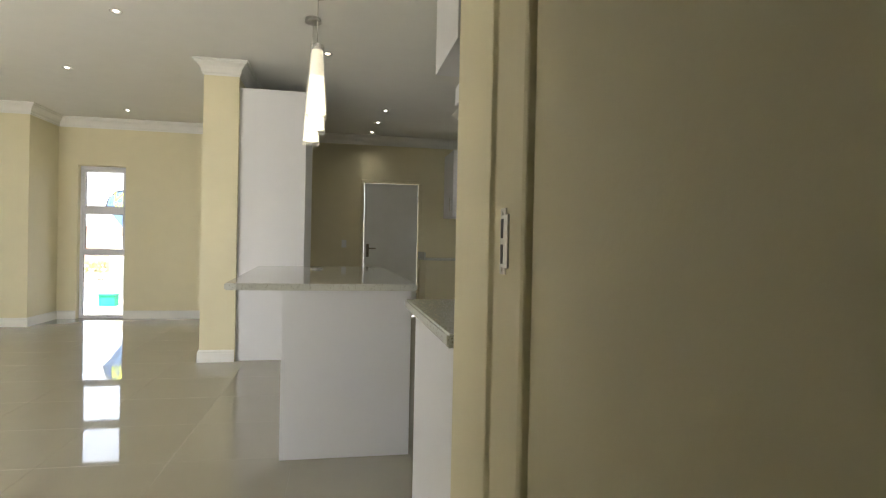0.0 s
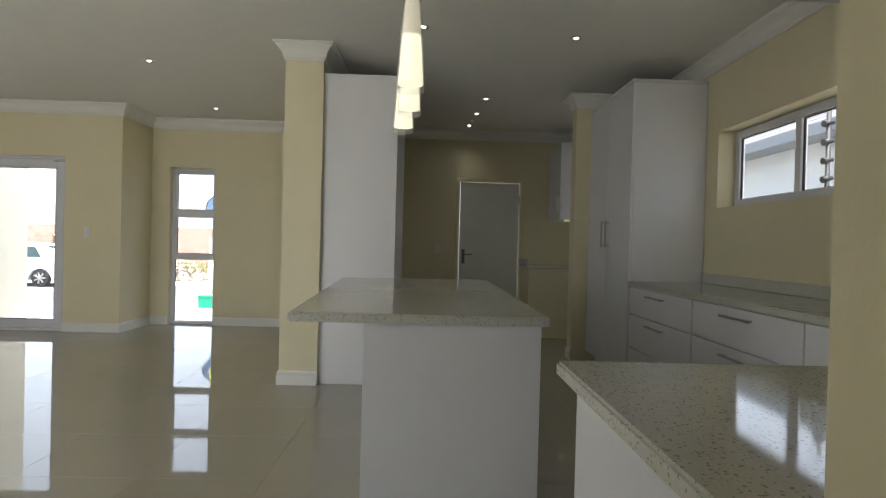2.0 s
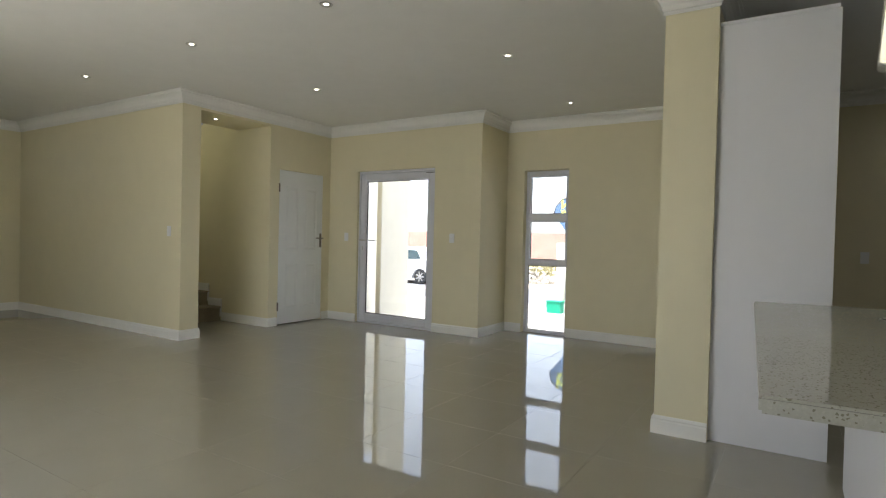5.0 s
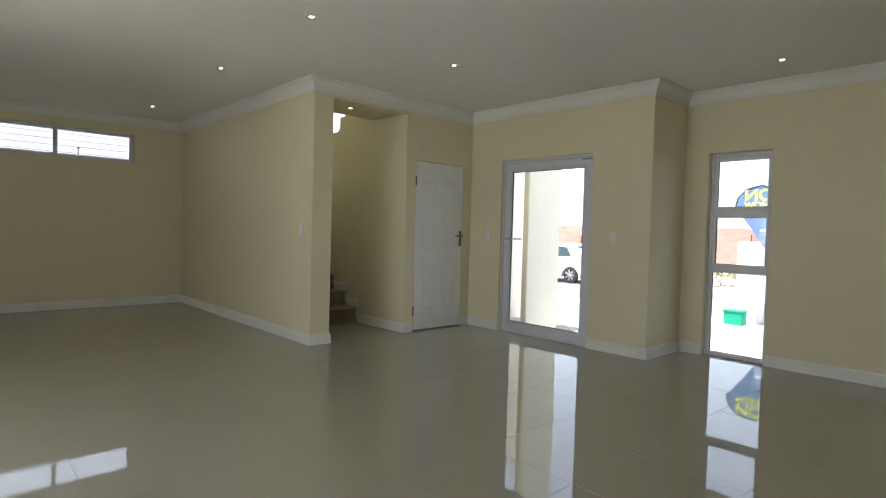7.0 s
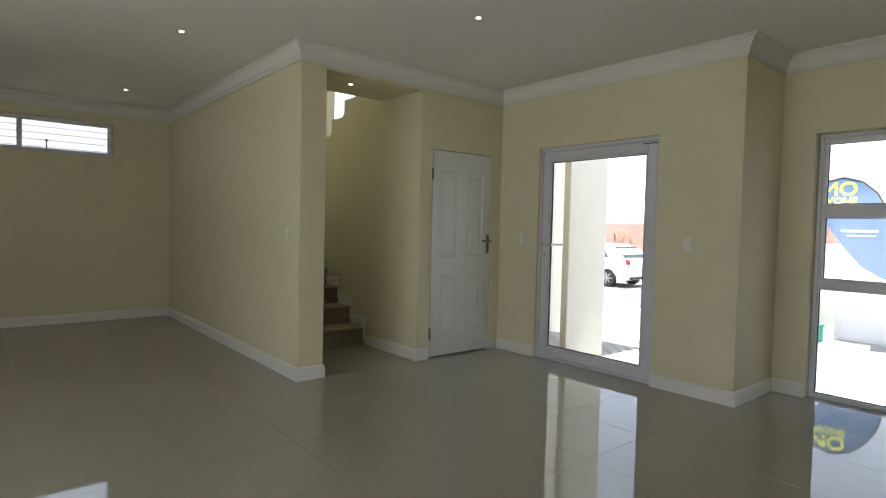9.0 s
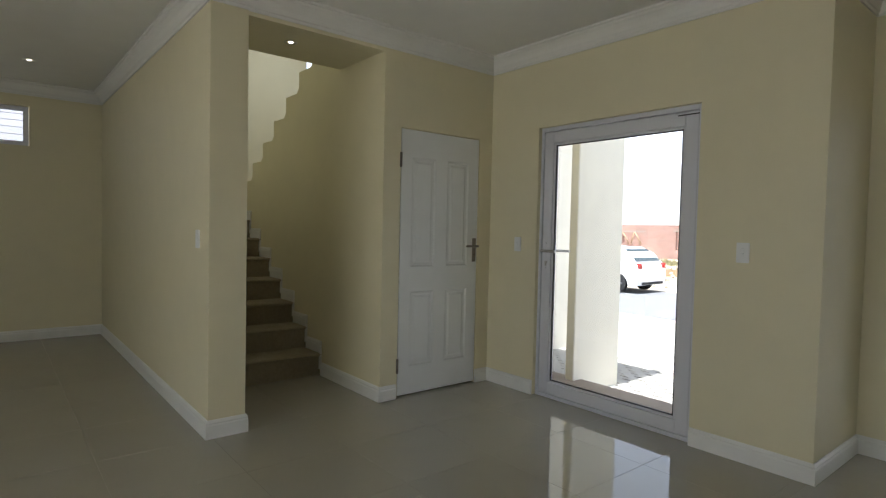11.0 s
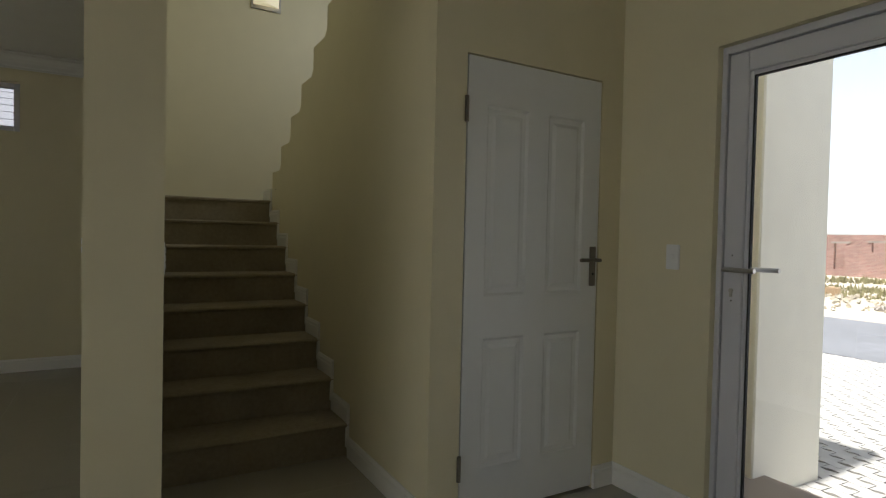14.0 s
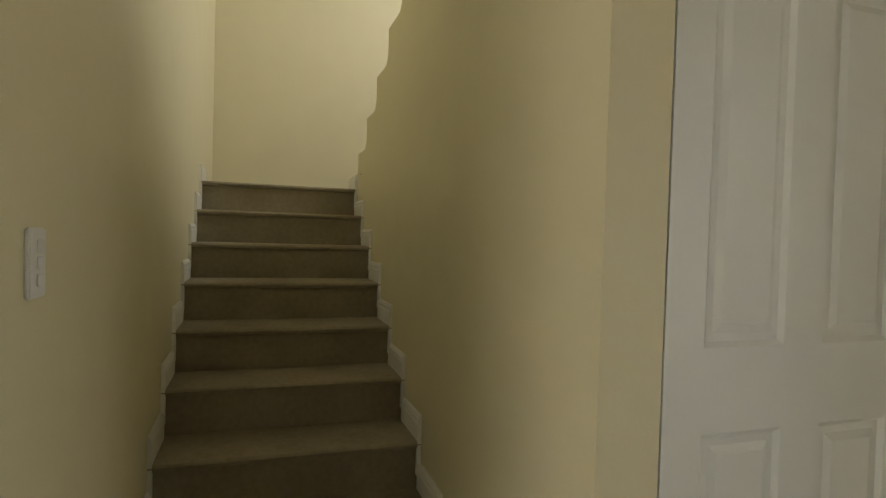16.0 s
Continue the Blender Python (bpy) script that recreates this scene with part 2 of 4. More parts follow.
SKIRT = [(0, 0), (0.016, 0), (0.016, 0.078), (0.012, 0.088), (0.014, 0.096), (0.006, 0.112), (0, 0.112)]
CORNICE = [(0, 2.605), (0.010, 2.605), (0.011, 2.622), (0.018, 2.628), (0.023, 2.655), (0.037, 2.682), (0.056, 2.700), (0.068, 2.708), (0.072, 2.722), (0.086, 2.726), (0.086, 2.742), (0, 2.742)]


def moulding(bm, profile, runs):
    """Sweeps a profile of (out, up) along runs (x0, y0, x1, y1, nx, ny, mitre0, mitre1); a mitre of 1 runs on round an outer corner, -1 stops in an inner one."""
    for x0, y0, x1, y1, nx, ny, m0, m1 in runs:
        d = Vector((x1 - x0, y1 - y0)).normalized()
        ends = []
        for x, y, s in ((x0, y0, -m0), (x1, y1, m1)):
            ends.append([bm.verts.new((x + nx * o + d.x * s * o, y + ny * o + d.y * s * o, z)) for o, z in profile])
        a, b = ends
        for i in range(len(profile)):
            j = (i + 1) % len(profile)
            bm.faces.new((a[i], a[j], b[j], b[i]))
        bm.faces.new(a)
        bm.faces.new(b[::-1])


# ---- the large structure ----
CEILING = 2.74
wall("wall_west", "y", 0.9, 9.3, -10.18, -9.96, 0, 5.4, [(2.9, 4.91, 2.075, 2.495), (8.05, 8.62, 2.7, 4.3)])
wall("wall_stair", "x", -9.96, -5.985, 5.575, 5.80, 0, 5.4)
wall("wall_front", "x", -6.28, -3.525, 7.90, 8.12, 0, 2.95, [(-5.475, -4.195, 0, 2.10)])
wall("wall_front_return", "y", 8.12, 8.85, -3.76, -3.525, 0, 2.95)
wall("wall_window", "x", -3.525, -0.705, 8.63, 8.85, 0, 2.95, [(-3.285, -2.685, 0, 2.10)])
wall("wall_kitchen_divider", "y", 5.605, 8.63, -1.01, -0.705, 0, 2.95)
wall("wall_kitchen_back", "x", -0.70, 2.67, 8.8, 9.02, 0, 2.95, [(0.55, 1.46, 0, 2.07)])
# the second opening is added, unseen behind the nib, to brighten the scullery
wall("wall_kitchen_east", "y", 1.3, 8.8, 2.45, 2.67, 0, 2.95, [(3.3, 5.47, 1.505, 2.115), (7.3, 8.1, 1.1, 2.1)])
wall("wall_scullery_nib", "x", 1.67, 2.45, 6.83, 7.0, 0, 2.95)
wall("wall_passage_east", "y", -2.4, 1.515, 0.48, 0.70, 0, 2.95, label="cream painted plaster wall beside the passage door")
wall("wall_counter", "x", 0.70, 2.45, 1.295, 1.515, 0, 2.95)
wall("wall_south", "x", -9.96, -0.44, 0.8, 1.0, 0, 2.95, [(-5.4, -1.8, 0, 2.2)], label="cream painted wall with wide glazed doors")
wall("wall_passage_west", "y", -2.4, 0.8, -0.64, -0.44, 0, 2.95)
wall("wall_passage_end", "x", -0.64, 0.70, -2.6, -2.4, 0, 2.95)
wall("wall_door_head", "x", -0.44, 0.48, 0.98, 1.22, 2.06, 2.95)
# closet wall beside the stair, with its door opening
wall("wall_closet", "y", 6.925, 7.90, -6.14, -6.0, 0, 2.95, [(6.959, 7.757, 0, 2.05)])
wall("wall_closet_back", "x", -9.0, -6.28, 8.12, 8.3, 0, 2.4)
wall("wall_stairwell_north", "x", -9.96, -6.28, 8.75, 8.95, 0, 5.4)
wall("wall_stairwell_east", "y", 5.80, 8.75, -5.985, -5.8, 2.95, 5.4)

# stepped wall between the two flights: its top follows the upper flight
pts = [(-6.0, 0), (-6.0, 2.95), (-7.17, 2.95)]
x = -7.17
for i in range(6):
    z = 2.715 - 0.188 * i
    pts += [(x, z + 0.045), (x - 0.045, z)]
    x -= 0.2875
    pts.append((x, z))
pts += [(x, 0)]
bm = bmesh.new()
add_prism(bm, pts, "y", 6.805, 6.925)
tagged(mesh_object("wall_stair_stepped", bm, PAINT), "cream plaster wall whose top steps up with the stair", "wall", kind="structure")

# header across the foot of the stair
tagged(boxes("bulkhead", PAINT, [(-6.67, -6.0, 5.801, 6.804, 2.58, 2.94)]), "cream plastered bulkhead over the stair foot", "bulkhead", kind="structure")
tagged(boxes("ceiling", CEIL, [(-9.96, -5.985, 1.0, 5.59, CEILING, 2.94), (-6.0, -3.535, 5.59, 7.90, CEILING, 2.94), (-5.985, -3.535, 1.0, 5.59, CEILING, 2.94), (-3.535, -1.01, 1.0, 8.64, CEILING, 2.94), (-1.01, -0.705, 1.0, 5.605, CEILING, 2.94), (-0.705, 2.45, 1.22, 8.8, CEILING, 2.94), (-0.44, 0.48, -2.4, 0.98, CEILING, 2.94)]), "smooth white painted ceiling", "ceiling", kind="structure")
tagged(boxes("ceiling_stairwell", CEIL, [(-10.2, -5.8, 5.6, 8.95, 5.4, 5.5)]), "white ceiling over the stairwell", "ceiling", kind="structure")
# unseen slab; its front edge sets where the house shadow ends on the paving
tagged(boxes("roof_slab", PLASTER, [(-10.3, -5.99, 0.8, 5.59, 2.96, 3.1), (-5.8, -3.53, 0.8, 8.12, 2.96, 3.1), (-3.53, 2.67, 0.8, 8.85, 2.96, 3.1), (-0.7, 0.8, -2.7, 0.8, 2.96, 3.1)]), "unseen slab above the rooms, cut back at the porch to shape its shadow", "slab", kind="structure")

# cornices and skirtings
bm = bmesh.new()
moulding(bm, CORNICE, [
    (-9.96, 1.0, -9.96, 5.575, 1, 0, -1, -1), (-9.96, 5.575, -5.985, 5.575, 0, -1, -1, 1), (-5.985, 5.575, -5.985, 5.80, 1, 0, 1, 0),
    (-6.0, 5.80, -6.0, 7.90, 1, 0, 0, -1), (-6.0, 7.90, -3.525, 7.90, 0, -1, -1, 1),
    (-3.525, 7.90, -3.525, 8.63, 1, 0, 1, -1), (-3.525, 8.63, -1.01, 8.63, 0, -1, -1, -1), (-1.01, 8.63, -1.01, 5.605, -1, 0, -1, 1),
    (-1.01, 5.605, -0.705, 5.605, 0, -1, 1, 1), (-0.705, 5.605, -0.705, 8.8, 1, 0, 1, -1), (-0.705, 8.8, 2.45, 8.8, 0, -1, -1, -1),
    (2.45, 8.8, 2.45, 7.0, -1, 0, -1, -1), (2.45, 7.0, 1.67, 7.0, 0, 1, -1, 1), (1.67, 7.0, 1.67, 6.83, -1, 0, 1, 1), (1.67, 6.83, 2.45, 6.83, 0, -1, 1, -1),
    (2.45, 6.83, 2.45, 1.515, -1, 0, -1, -1), (2.45, 1.515, 0.48, 1.515, 0, 1, -1, 1)])
tagged(mesh_object("cornice", bm, CEIL), "white moulded plaster cornice round the ceiling", "cornice", kind="structure")
bm = bmesh.new()
moulding(bm, SKIRT, [
    (-9.96, 1.0, -9.96, 5.575, 1, 0, -1, -1), (-9.96, 5.575, -5.985, 5.575, 0, -1, -1, 1), (-5.985, 5.575, -5.985, 5.80, 1, 0, 1, 1), (-5.985, 5.80, -6.93, 5.80, 0, 1, 1, 0),
    (-6.92, 6.805, -6.0, 6.805, 0, -1, 0, 1), (-6.0, 6.805, -6.0, 6.945, 1, 0, 1, 0), (-6.0, 7.755, -6.0, 7.90, 1, 0, 0, -1), (-6.0, 7.90, -5.478, 7.90, 0, -1, -1, 0),
    (-4.192, 7.90, -3.525, 7.90, 0, -1, 0, 1), (-3.525, 7.90, -3.525, 8.63, 1, 0, 1, -1), (-3.525, 8.63, -3.287, 8.63, 0, -1, -1, 0),
    (-2.683, 8.63, -1.01, 8.63, 0, -1, 0, -1), (-1.01, 8.63, -1.01, 5.605, -1, 0, -1, 1), (-1.01, 5.605, -0.705, 5.605, 0, -1, 1, 0),
    (-0.705, 8.8, 0.50, 8.8, 0, -1, 0, 0), (1.52, 8.8, 2.45, 8.8, 0, -1, 0, -1), (1.67, 7.0, 1.67, 6.83, -1, 0, 0, 0)])
for k in range(1, 9):
    nose, z = -6.942 - 0.283 * (k - 1), 0.192 * k
    for y, n in ((5.80, 1), (6.805, -1)):
        moulding(bm, [(o, u * 1.1 + z - 0.14) for o, u in [(0, 0), (0.016, 0)] + [(o2, u2 + 0.11) for o2, u2 in SKIRT[2:]]], [(nose + 0.015, y, nose - 0.268, y, 0, n, 0, 0)])
moulding(bm, [(o, u * 0.4 + 1.526) for o, u in SKIRT], [(-9.96, 5.80, -9.96, 8.1, 1, 0, 0, 0)])
tagged(mesh_object("baseboard", bm, WHITE), "white moulded skirting board along the walls", "skirting", kind="structure")

# stairs
stair = holder("staircase", -6.942, 6.315, 0, label="straight stair flight covered in brown carpet", category="staircase")
for k in range(1, 9):
    nose, z = -0.283 * (k - 1), 0.192 * k
    back = nose - (0.283 if k < 8 else 1.02)
    bm = bmesh.new()
    lo = z - 0.192
    prof = [(nose - 0.012, lo), (nose - 0.006, z - 0.03), (nose + 0.012, z - 0.024), (nose + 0.016, z - 0.010), (nose + 0.008, z - 0.001), (nose - 0.006, z), (back - 0.012, z), (back - 0.012, lo)]
    add_prism(bm, prof, "y", -0.513, 0.488)
    mesh_object("carpeted_step", bm, CARPET, stair)
upper = holder("upper_staircase", -8.9, 7.5, 1.5, label="returning stair flight behind the stepped wall", category="staircase")
boxes("landing", CARPET, [(-1.05, 0.0, -0.572, 1.24, 0.0, 0.036)], upper)
for k in range(1, 8):
    boxes("upper_step", CARPET, [(0.2875 * (k - 1), 0.2875 * k, -0.572, 1.24, 0.0, 0.036 + 0.188 * k)], upper)

# ---- doors and windows ----
def lever_handle(parent, x, y, z, out, side):
    """Back plate and lever on a face that looks along out (in y); side: the way the lever points."""
    boxes("handle_plate", HARDWARE, [(x - 0.02, x + 0.02, y, y + out * 0.009, z - 0.130, z + 0.066)], parent, 0.003)
    bm = bmesh.new()
    add_cyl(bm, (x, y, z), (x, y + out * 0.05, z), 0.009)
    add_cyl(bm, (x - side * 0.009, y + out * 0.05, z), (x + side * 0.12, y + out * 0.05, z), 0.009)
    mesh_object("lever", bm, HARDWARE, parent, smooth=False)
    cyl("keyhole", DARK, (x, y + out * 0.0075, z - 0.07), (x, y + out * 0.0095, z - 0.07), 0.007, n=10, parent=parent)


def panelled_door(name, w, h, panels, label):
    """A door leaf in the x-z plane, its face towards -y, hinged at x = 0."""
    d = holder(name, label=label, category="door")
    cuts = bmesh.new()
    add_box(cuts, 0.002, w - 0.002, 0.012, 0.04, 0.008, h)
    xs = sorted({0.002, w - 0.002, *[v for p in panels for v in p[:2]]})
    zs = sorted({0.008, h, *[v for p in panels for v in p[2:]]})
    for a, b in zip(xs, xs[1:]):
        for c, e in zip(zs, zs[1:]):
            mid = ((a + b) / 2, (c + e) / 2)
            if not any(p[0] < mid[0] < p[1] and p[2] < mid[1] < p[3] for p in panels):
                add_box(cuts, a, b, 0.0, 0.012, c, e)
    mesh_object("leaf", cuts, DOORWHITE, d)
    for a, b, c, e in panels:
        bm = bmesh.new()
        ring = []
        for inset, depth in ((0, 0.0), (0.012, 0.0095), (0.030, 0.0095), (0.048, 0.002)):
            ring.append([bm.verts.new((x, depth, z)) for x, z in ((a + inset, c + inset), (b - inset, c + inset), (b - inset, e - inset), (a + inset, e - inset))])
        for p, q in zip(ring, ring[1:]):
            for i in range(4):
                j = (i + 1) % 4
                bm.faces.new((p[i], p[j], q[j], q[i]))
        bm.faces.new(ring[-1])
        mesh_object("panel", bm, DOORWHITE, d)
    return d


PANELS = [(0.105, 0.335, 0.99, 1.83), (0.455, 0.68, 0.99, 1.83), (0.105, 0.335, 0.22, 0.80), (0.455, 0.68, 0.22, 0.80)]
closet = panelled_door("closet_door", 0.788, 2.035, PANELS, "closed white four-panel closet door beside the stair")
closet.matrix_basis = pose(-6.002, 6.964, 0.008, 0, 0, 90)
lever_handle(closet, 0.752, 0.0, 1.150, -1, -1)
for z in (0.24, 1.80):
    cyl("hinge", HARDWARE, (-0.008, -0.009, z - 0.055), (-0.008, -0.009, z + 0.055), 0.0095, n=10, parent=closet)
back = panelled_door("back_door", 0.82, 2.02, [], "closed plain white kitchen door")
back.matrix_basis = pose(0.595, 8.81, 0.008) @ pose(0, 0, 0)
lever_handle(back, 0.06, 0.0, 1.03, -1, 1)
for z in (0.3, 1.8):
    cyl("hinge", HARDWARE, (0.823, -0.006, z - 0.05), (0.823, -0.006, z + 0.05), 0.007, n=10, parent=back)
tagged(boxes("door_1_frame", PAINT, [(0.54, 0.592, 8.785, 8.92, 0, 2.035), (1.42, 1.472, 8.785, 8.92, 0, 2.035), (0.54, 1.472, 8.785, 8.92, 2.035, 2.08)], bevel=0.004), "cream painted steel door frame", "door frame", kind="structure")

# passage door frame that the walk starts in
bm = bmesh.new()
prof = [(0.482, 0.985), (0.470, 0.99), (0.467, 1.00), (0.467, 1.125), (0.478, 1.13), (0.478, 1.175), (0.468, 1.18), (0.468, 1.215), (0.482, 1.222)]
add_prism(bm, prof, "z", 0, 2.06)
tagged(mesh_object("door_2_frame", bm, PAINT, bevel=0.002), "cream painted steel door jamb with rebate", "door frame", kind="structure")
strike = holder("strike_plate", 0.467, 1.080, 1.118, label="small steel strike plate screwed to the door jamb", category="strike plate")
strike.scale = (1, 0.85, 0.85)
boxes("plate", STEEL, [(-0.003, 0.001, -0.012, 0.018, -0.062, 0.062), (-0.003, 0.001, -0.028, -0.012, -0.05, 0.05)], strike, 0.001)
boxes("slot", DARK, [(-0.0038, -0.0028, -0.002, 0.012, 0.006, 0.042), (-0.0038, -0.0028, -0.002, 0.012, -0.042, -0.006)], strike)
for z in (-0.052, 0.052):
    cyl("screw", STEEL, (-0.003, 0.005, z), (-0.0045, 0.005, z), 0.0045, n=10, parent=strike)


def glazed(name, axis, lo, hi, z0, z1, plane, bars, frame_w, depth, label, kind_name="window", mat=ALU, verticals=()):
    """A framed glazed opening in the plane x or y = plane, with rails at heights bars."""
    g = holder(name, label=label, category=kind_name)
    def blk(a, b, c, d, p0, p1):
        return (a, b, p0, p1, c, d) if axis == "y" else (p0, p1, a, b, c, d)
    f = frame_w
    p0, p1 = plane - depth / 2, plane + depth / 2
    parts = [blk(lo, lo + f, z0, z1, p0, p1), blk(hi - f, hi, z0, z1, p0, p1), blk(lo + f, hi - f, z0, z0 + f, p0, p1), blk(lo + f, hi - f, z1 - f, z1, p0, p1)]
    for z in bars:
        parts.append(blk(lo + f, hi - f, z - f * 0.5, z + f * 0.5, p0, p1))
    for v in verticals:
        parts.append(blk(v - f * 0.5, v + f * 0.5, z0 + f, z1 - f, p0, p1))
    boxes("frame", mat, parts, g, 0.004)
    cells_z = [z0 + f, *[z for b in sorted(bars) for z in (b - f * 0.5, b + f * 0.5)], z1 - f]
    cells_a = [lo + f, *[a for v in sorted(verticals) for a in (v - f * 0.5, v + f * 0.5)], hi - f]
    for a, b in zip(cells_a[::2], cells_a[1::2]):
        for c, d in zip(cells_z[::2], cells_z[1::2]):
            pane = boxes("pane", GLASS, [blk(a, b, c, d, plane - 0.003, plane + 0.003)], g)
            pane.visible_shadow = False
            w = 0.006
            boxes("gasket", DARK, [blk(a, a + w, c, d, plane - 0.009, plane + 0.009), blk(b - w, b, c, d, plane - 0.009, plane + 0.009), blk(a + w, b - w, c, c + w, plane - 0.009, plane + 0.009), blk(a + w, b - w, d - w, d, plane - 0.009, plane + 0.009)], g)
    return g


# front door: outer frame and a broad-framed glazed leaf
front = glazed("front_door", "y", -5.446, -4.224, 0.03, 2.062, 7.975, [], 0.086, 0.07, "closed glazed front door in a broad white aluminium frame", "door")
boxes("outer_frame", ALU, [(-5.474, -5.450, 7.93, 8.02, 0, 2.099), (-4.220, -4.196, 7.93, 8.02, 0, 2.099), (-5.450, -4.220, 7.93, 8.02, 2.067, 2.099), (-5.450, -4.220, 7.93, 8.02, 0.0, 0.026)], front, 0.003)
boxes("glazing_bead", ALU, [(-5.360, -5.342, 7.948, 7.964, 0.116, 1.976), (-4.328, -4.310, 7.948, 7.964, 0.116, 1.976), (-5.342, -4.328, 7.948, 7.964, 0.116, 0.134), (-5.342, -4.328, 7.948, 7.964, 1.958, 1.976)], front, 0.004)
boxes("seal", DARK, [(-5.342, -5.335, 7.952, 7.966, 0.134, 1.958), (-4.335, -4.328, 7.952, 7.966, 0.134, 1.958), (-5.335, -4.335, 7.952, 7.966, 0.134, 0.141), (-5.335, -4.335, 7.952, 7.966, 1.951, 1.958)], front)
boxes("closer_slot", DARK, [(-4.36, -4.225, 7.936, 7.9395, 2.040, 2.047)], front)
bm = bmesh.new()
add_cyl(bm, (-5.405, 7.94, 1.145), (-5.405, 7.89, 1.145), 0.009)
add_cyl(bm, (-5.415, 7.89, 1.145), (-5.275, 7.885, 1.145), 0.010)
mesh_object("lever", bm, STEEL, front)
bm = bmesh.new()
add_cyl(bm, (-5.405, 8.01, 1.145), (-5.405, 8.06, 1.145), 0.009)
add_cyl(bm, (-5.415, 8.06, 1.145), (-5.275, 8.065, 1.145), 0.010)
mesh_object("outer_lever", bm, STEEL, front)
bm = bmesh.new()
add_cyl(bm, (-5.405, 7.94, 1.055), (-5.405, 7.932, 1.055), 0.009, n=12)
add_box(bm, -5.410, -5.400, 7.932, 7.94, 1.028, 1.052)
mesh_object("lock_cylinder", bm, STEEL, front)
for z in (1.205, 1.012):
    cyl("screw", DARK, (-5.405, 7.94, z), (-5.405, 7.9385, z), 0.0035, n=8, parent=front)
tall_window = glazed("window_1", "y", -3.283, -2.687, 0.0, 2.095, 8.74, [], 0.032, 0.06, "tall narrow three-pane window in a white aluminium frame")
for part in [c for c in bpy.data.objects if c.parent == tall_window and c.name.split(".")[0] in ("pane", "gasket")]:
    bpy.data.objects.remove(part)
for z0, z1, side in ((0.034, 0.872, 0.008), (0.955, 1.440, 0.028), (1.548, 2.022, 0.028)):
    a, b = -3.251 + side, -2.719 - side
    pane = boxes("pane", GLASS, [(a, b, 8.747, 8.753, z0, z1)], tall_window)
    pane.visible_shadow = False
    w = 0.005
    boxes("gasket", DARK, [(a, a + w, 8.741, 8.759, z0, z1), (b - w, b, 8.741, 8.759, z0, z1), (a + w, b - w, 8.741, 8.759, z0, z0 + w), (a + w, b - w, 8.741, 8.759, z1 - w, z1)], tall_window)
    boxes("sash", ALU, [(-3.250, a, 8.716, 8.764, z0, z1), (b, -2.720, 8.716, 8.764, z0, z1)], tall_window, 0.003)
boxes("transom", ALU, [(-3.250, -2.720, 8.712, 8.768, 0.873, 0.954), (-3.250, -2.720, 8.712, 8.768, 1.441, 1.547), (-3.250, -2.720, 8.716, 8.764, 2.023, 2.062)], tall_window, 0.004)
glazed("window_2", "x", 3.305, 5.465, 1.51, 2.11, 2.61, [], 0.06, 0.05, "wide horizontal kitchen window in a white frame", verticals=(4.0, 4.71))
# unseen window, added to let daylight onto the scullery cupboard
glazed("window_5", "x", 7.305, 8.095, 1.105, 2.095, 2.61, [], 0.05, 0.05, "unseen scullery window in a white frame, added for its light")
glazed("window_3", "x", 2.905, 4.905, 2.08, 2.49, -10.03, [], 0.04, 0.05, "high horizontal strip window in a white frame", verticals=(3.96,))
glazed("window_4", "x", 8.055, 8.615, 2.705, 4.295, -10.07, [], 0.05, 0.05, "stairwell window in a white frame")
glazed("garden_doors", "y", -5.395, -1.805, 0.0, 2.195, 0.9, [], 0.07, 0.05, "wide white-framed glazed garden doors", "door", verticals=(-4.2, -3.0))
for n in ("window_1", "window_2", "window_3", "window_4", "window_5"):
    bpy.data.objects[n]["kind"] = "structure"

# ---- kitchen ----
def worktop(name, x0, x1, y0, y1, z, label, thick=0.035):
    return tagged(boxes(name, STONE, [(x0, x1, y0, y1, z - thick, z)], bevel=0.007, segments=2), label, "worktop")


def bar_handle(parent, p, q, out):
    bm = bmesh.new()
    p, q, o = Vector(p), Vector(q), Vector(out)
    d = (q - p).normalized() * 0.02
    add_cyl(bm, p + o, q + o, 0.0075, n=10)
    for s in (p + d, q - d):
        add_cyl(bm, s, s + o, 0.005, n=10)
    mesh_object("bar_handle", bm, STEEL, parent)


TOP = 0.90
island = holder("island", 0.22, 4.0, 0, label="white melamine kitchen island with an overhanging pale stone top", category="kitchen island")
boxes("body", BOARD, [(-0.25, 0.35, -0.83, 1.30, 0.10, TOP - 0.035), (-0.285, 0.374, -0.85, -0.832, 0.0, TOP - 0.035), (-0.275, -0.252, -0.83, 1.30, 0.0, TOP - 0.035)], island, 0.001)
boxes("plinth", BOARD, [(-0.25, 0.30, -0.82, 1.30, 0, 0.098)], island)
bm = bmesh.new()
add_prism(bm, [(-0.56, -0.875), (0.402, -0.875), (0.396, 1.35), (-0.68, 1.22)], "z", TOP - 0.035, TOP)
mesh_object("stone_top", bm, STONE, island, 0.006, segments=2)
plug = holder("popup_socket", 0.05, 4.72, TOP, label="round steel pop-up socket set in the island top", category="socket")
cyl("ring", STEEL, (0, 0, 0.0), (0, 0, 0.006), 0.05, 0.047, 32, plug)
cyl("lid", DARK, (0, 0, 0.006), (0, 0, 0.008), 0.040, n=32, parent=plug)
cyl("lid_plate", STEEL, (0, 0, 0.008), (0, 0, 0.011), 0.034, n=32, parent=plug)

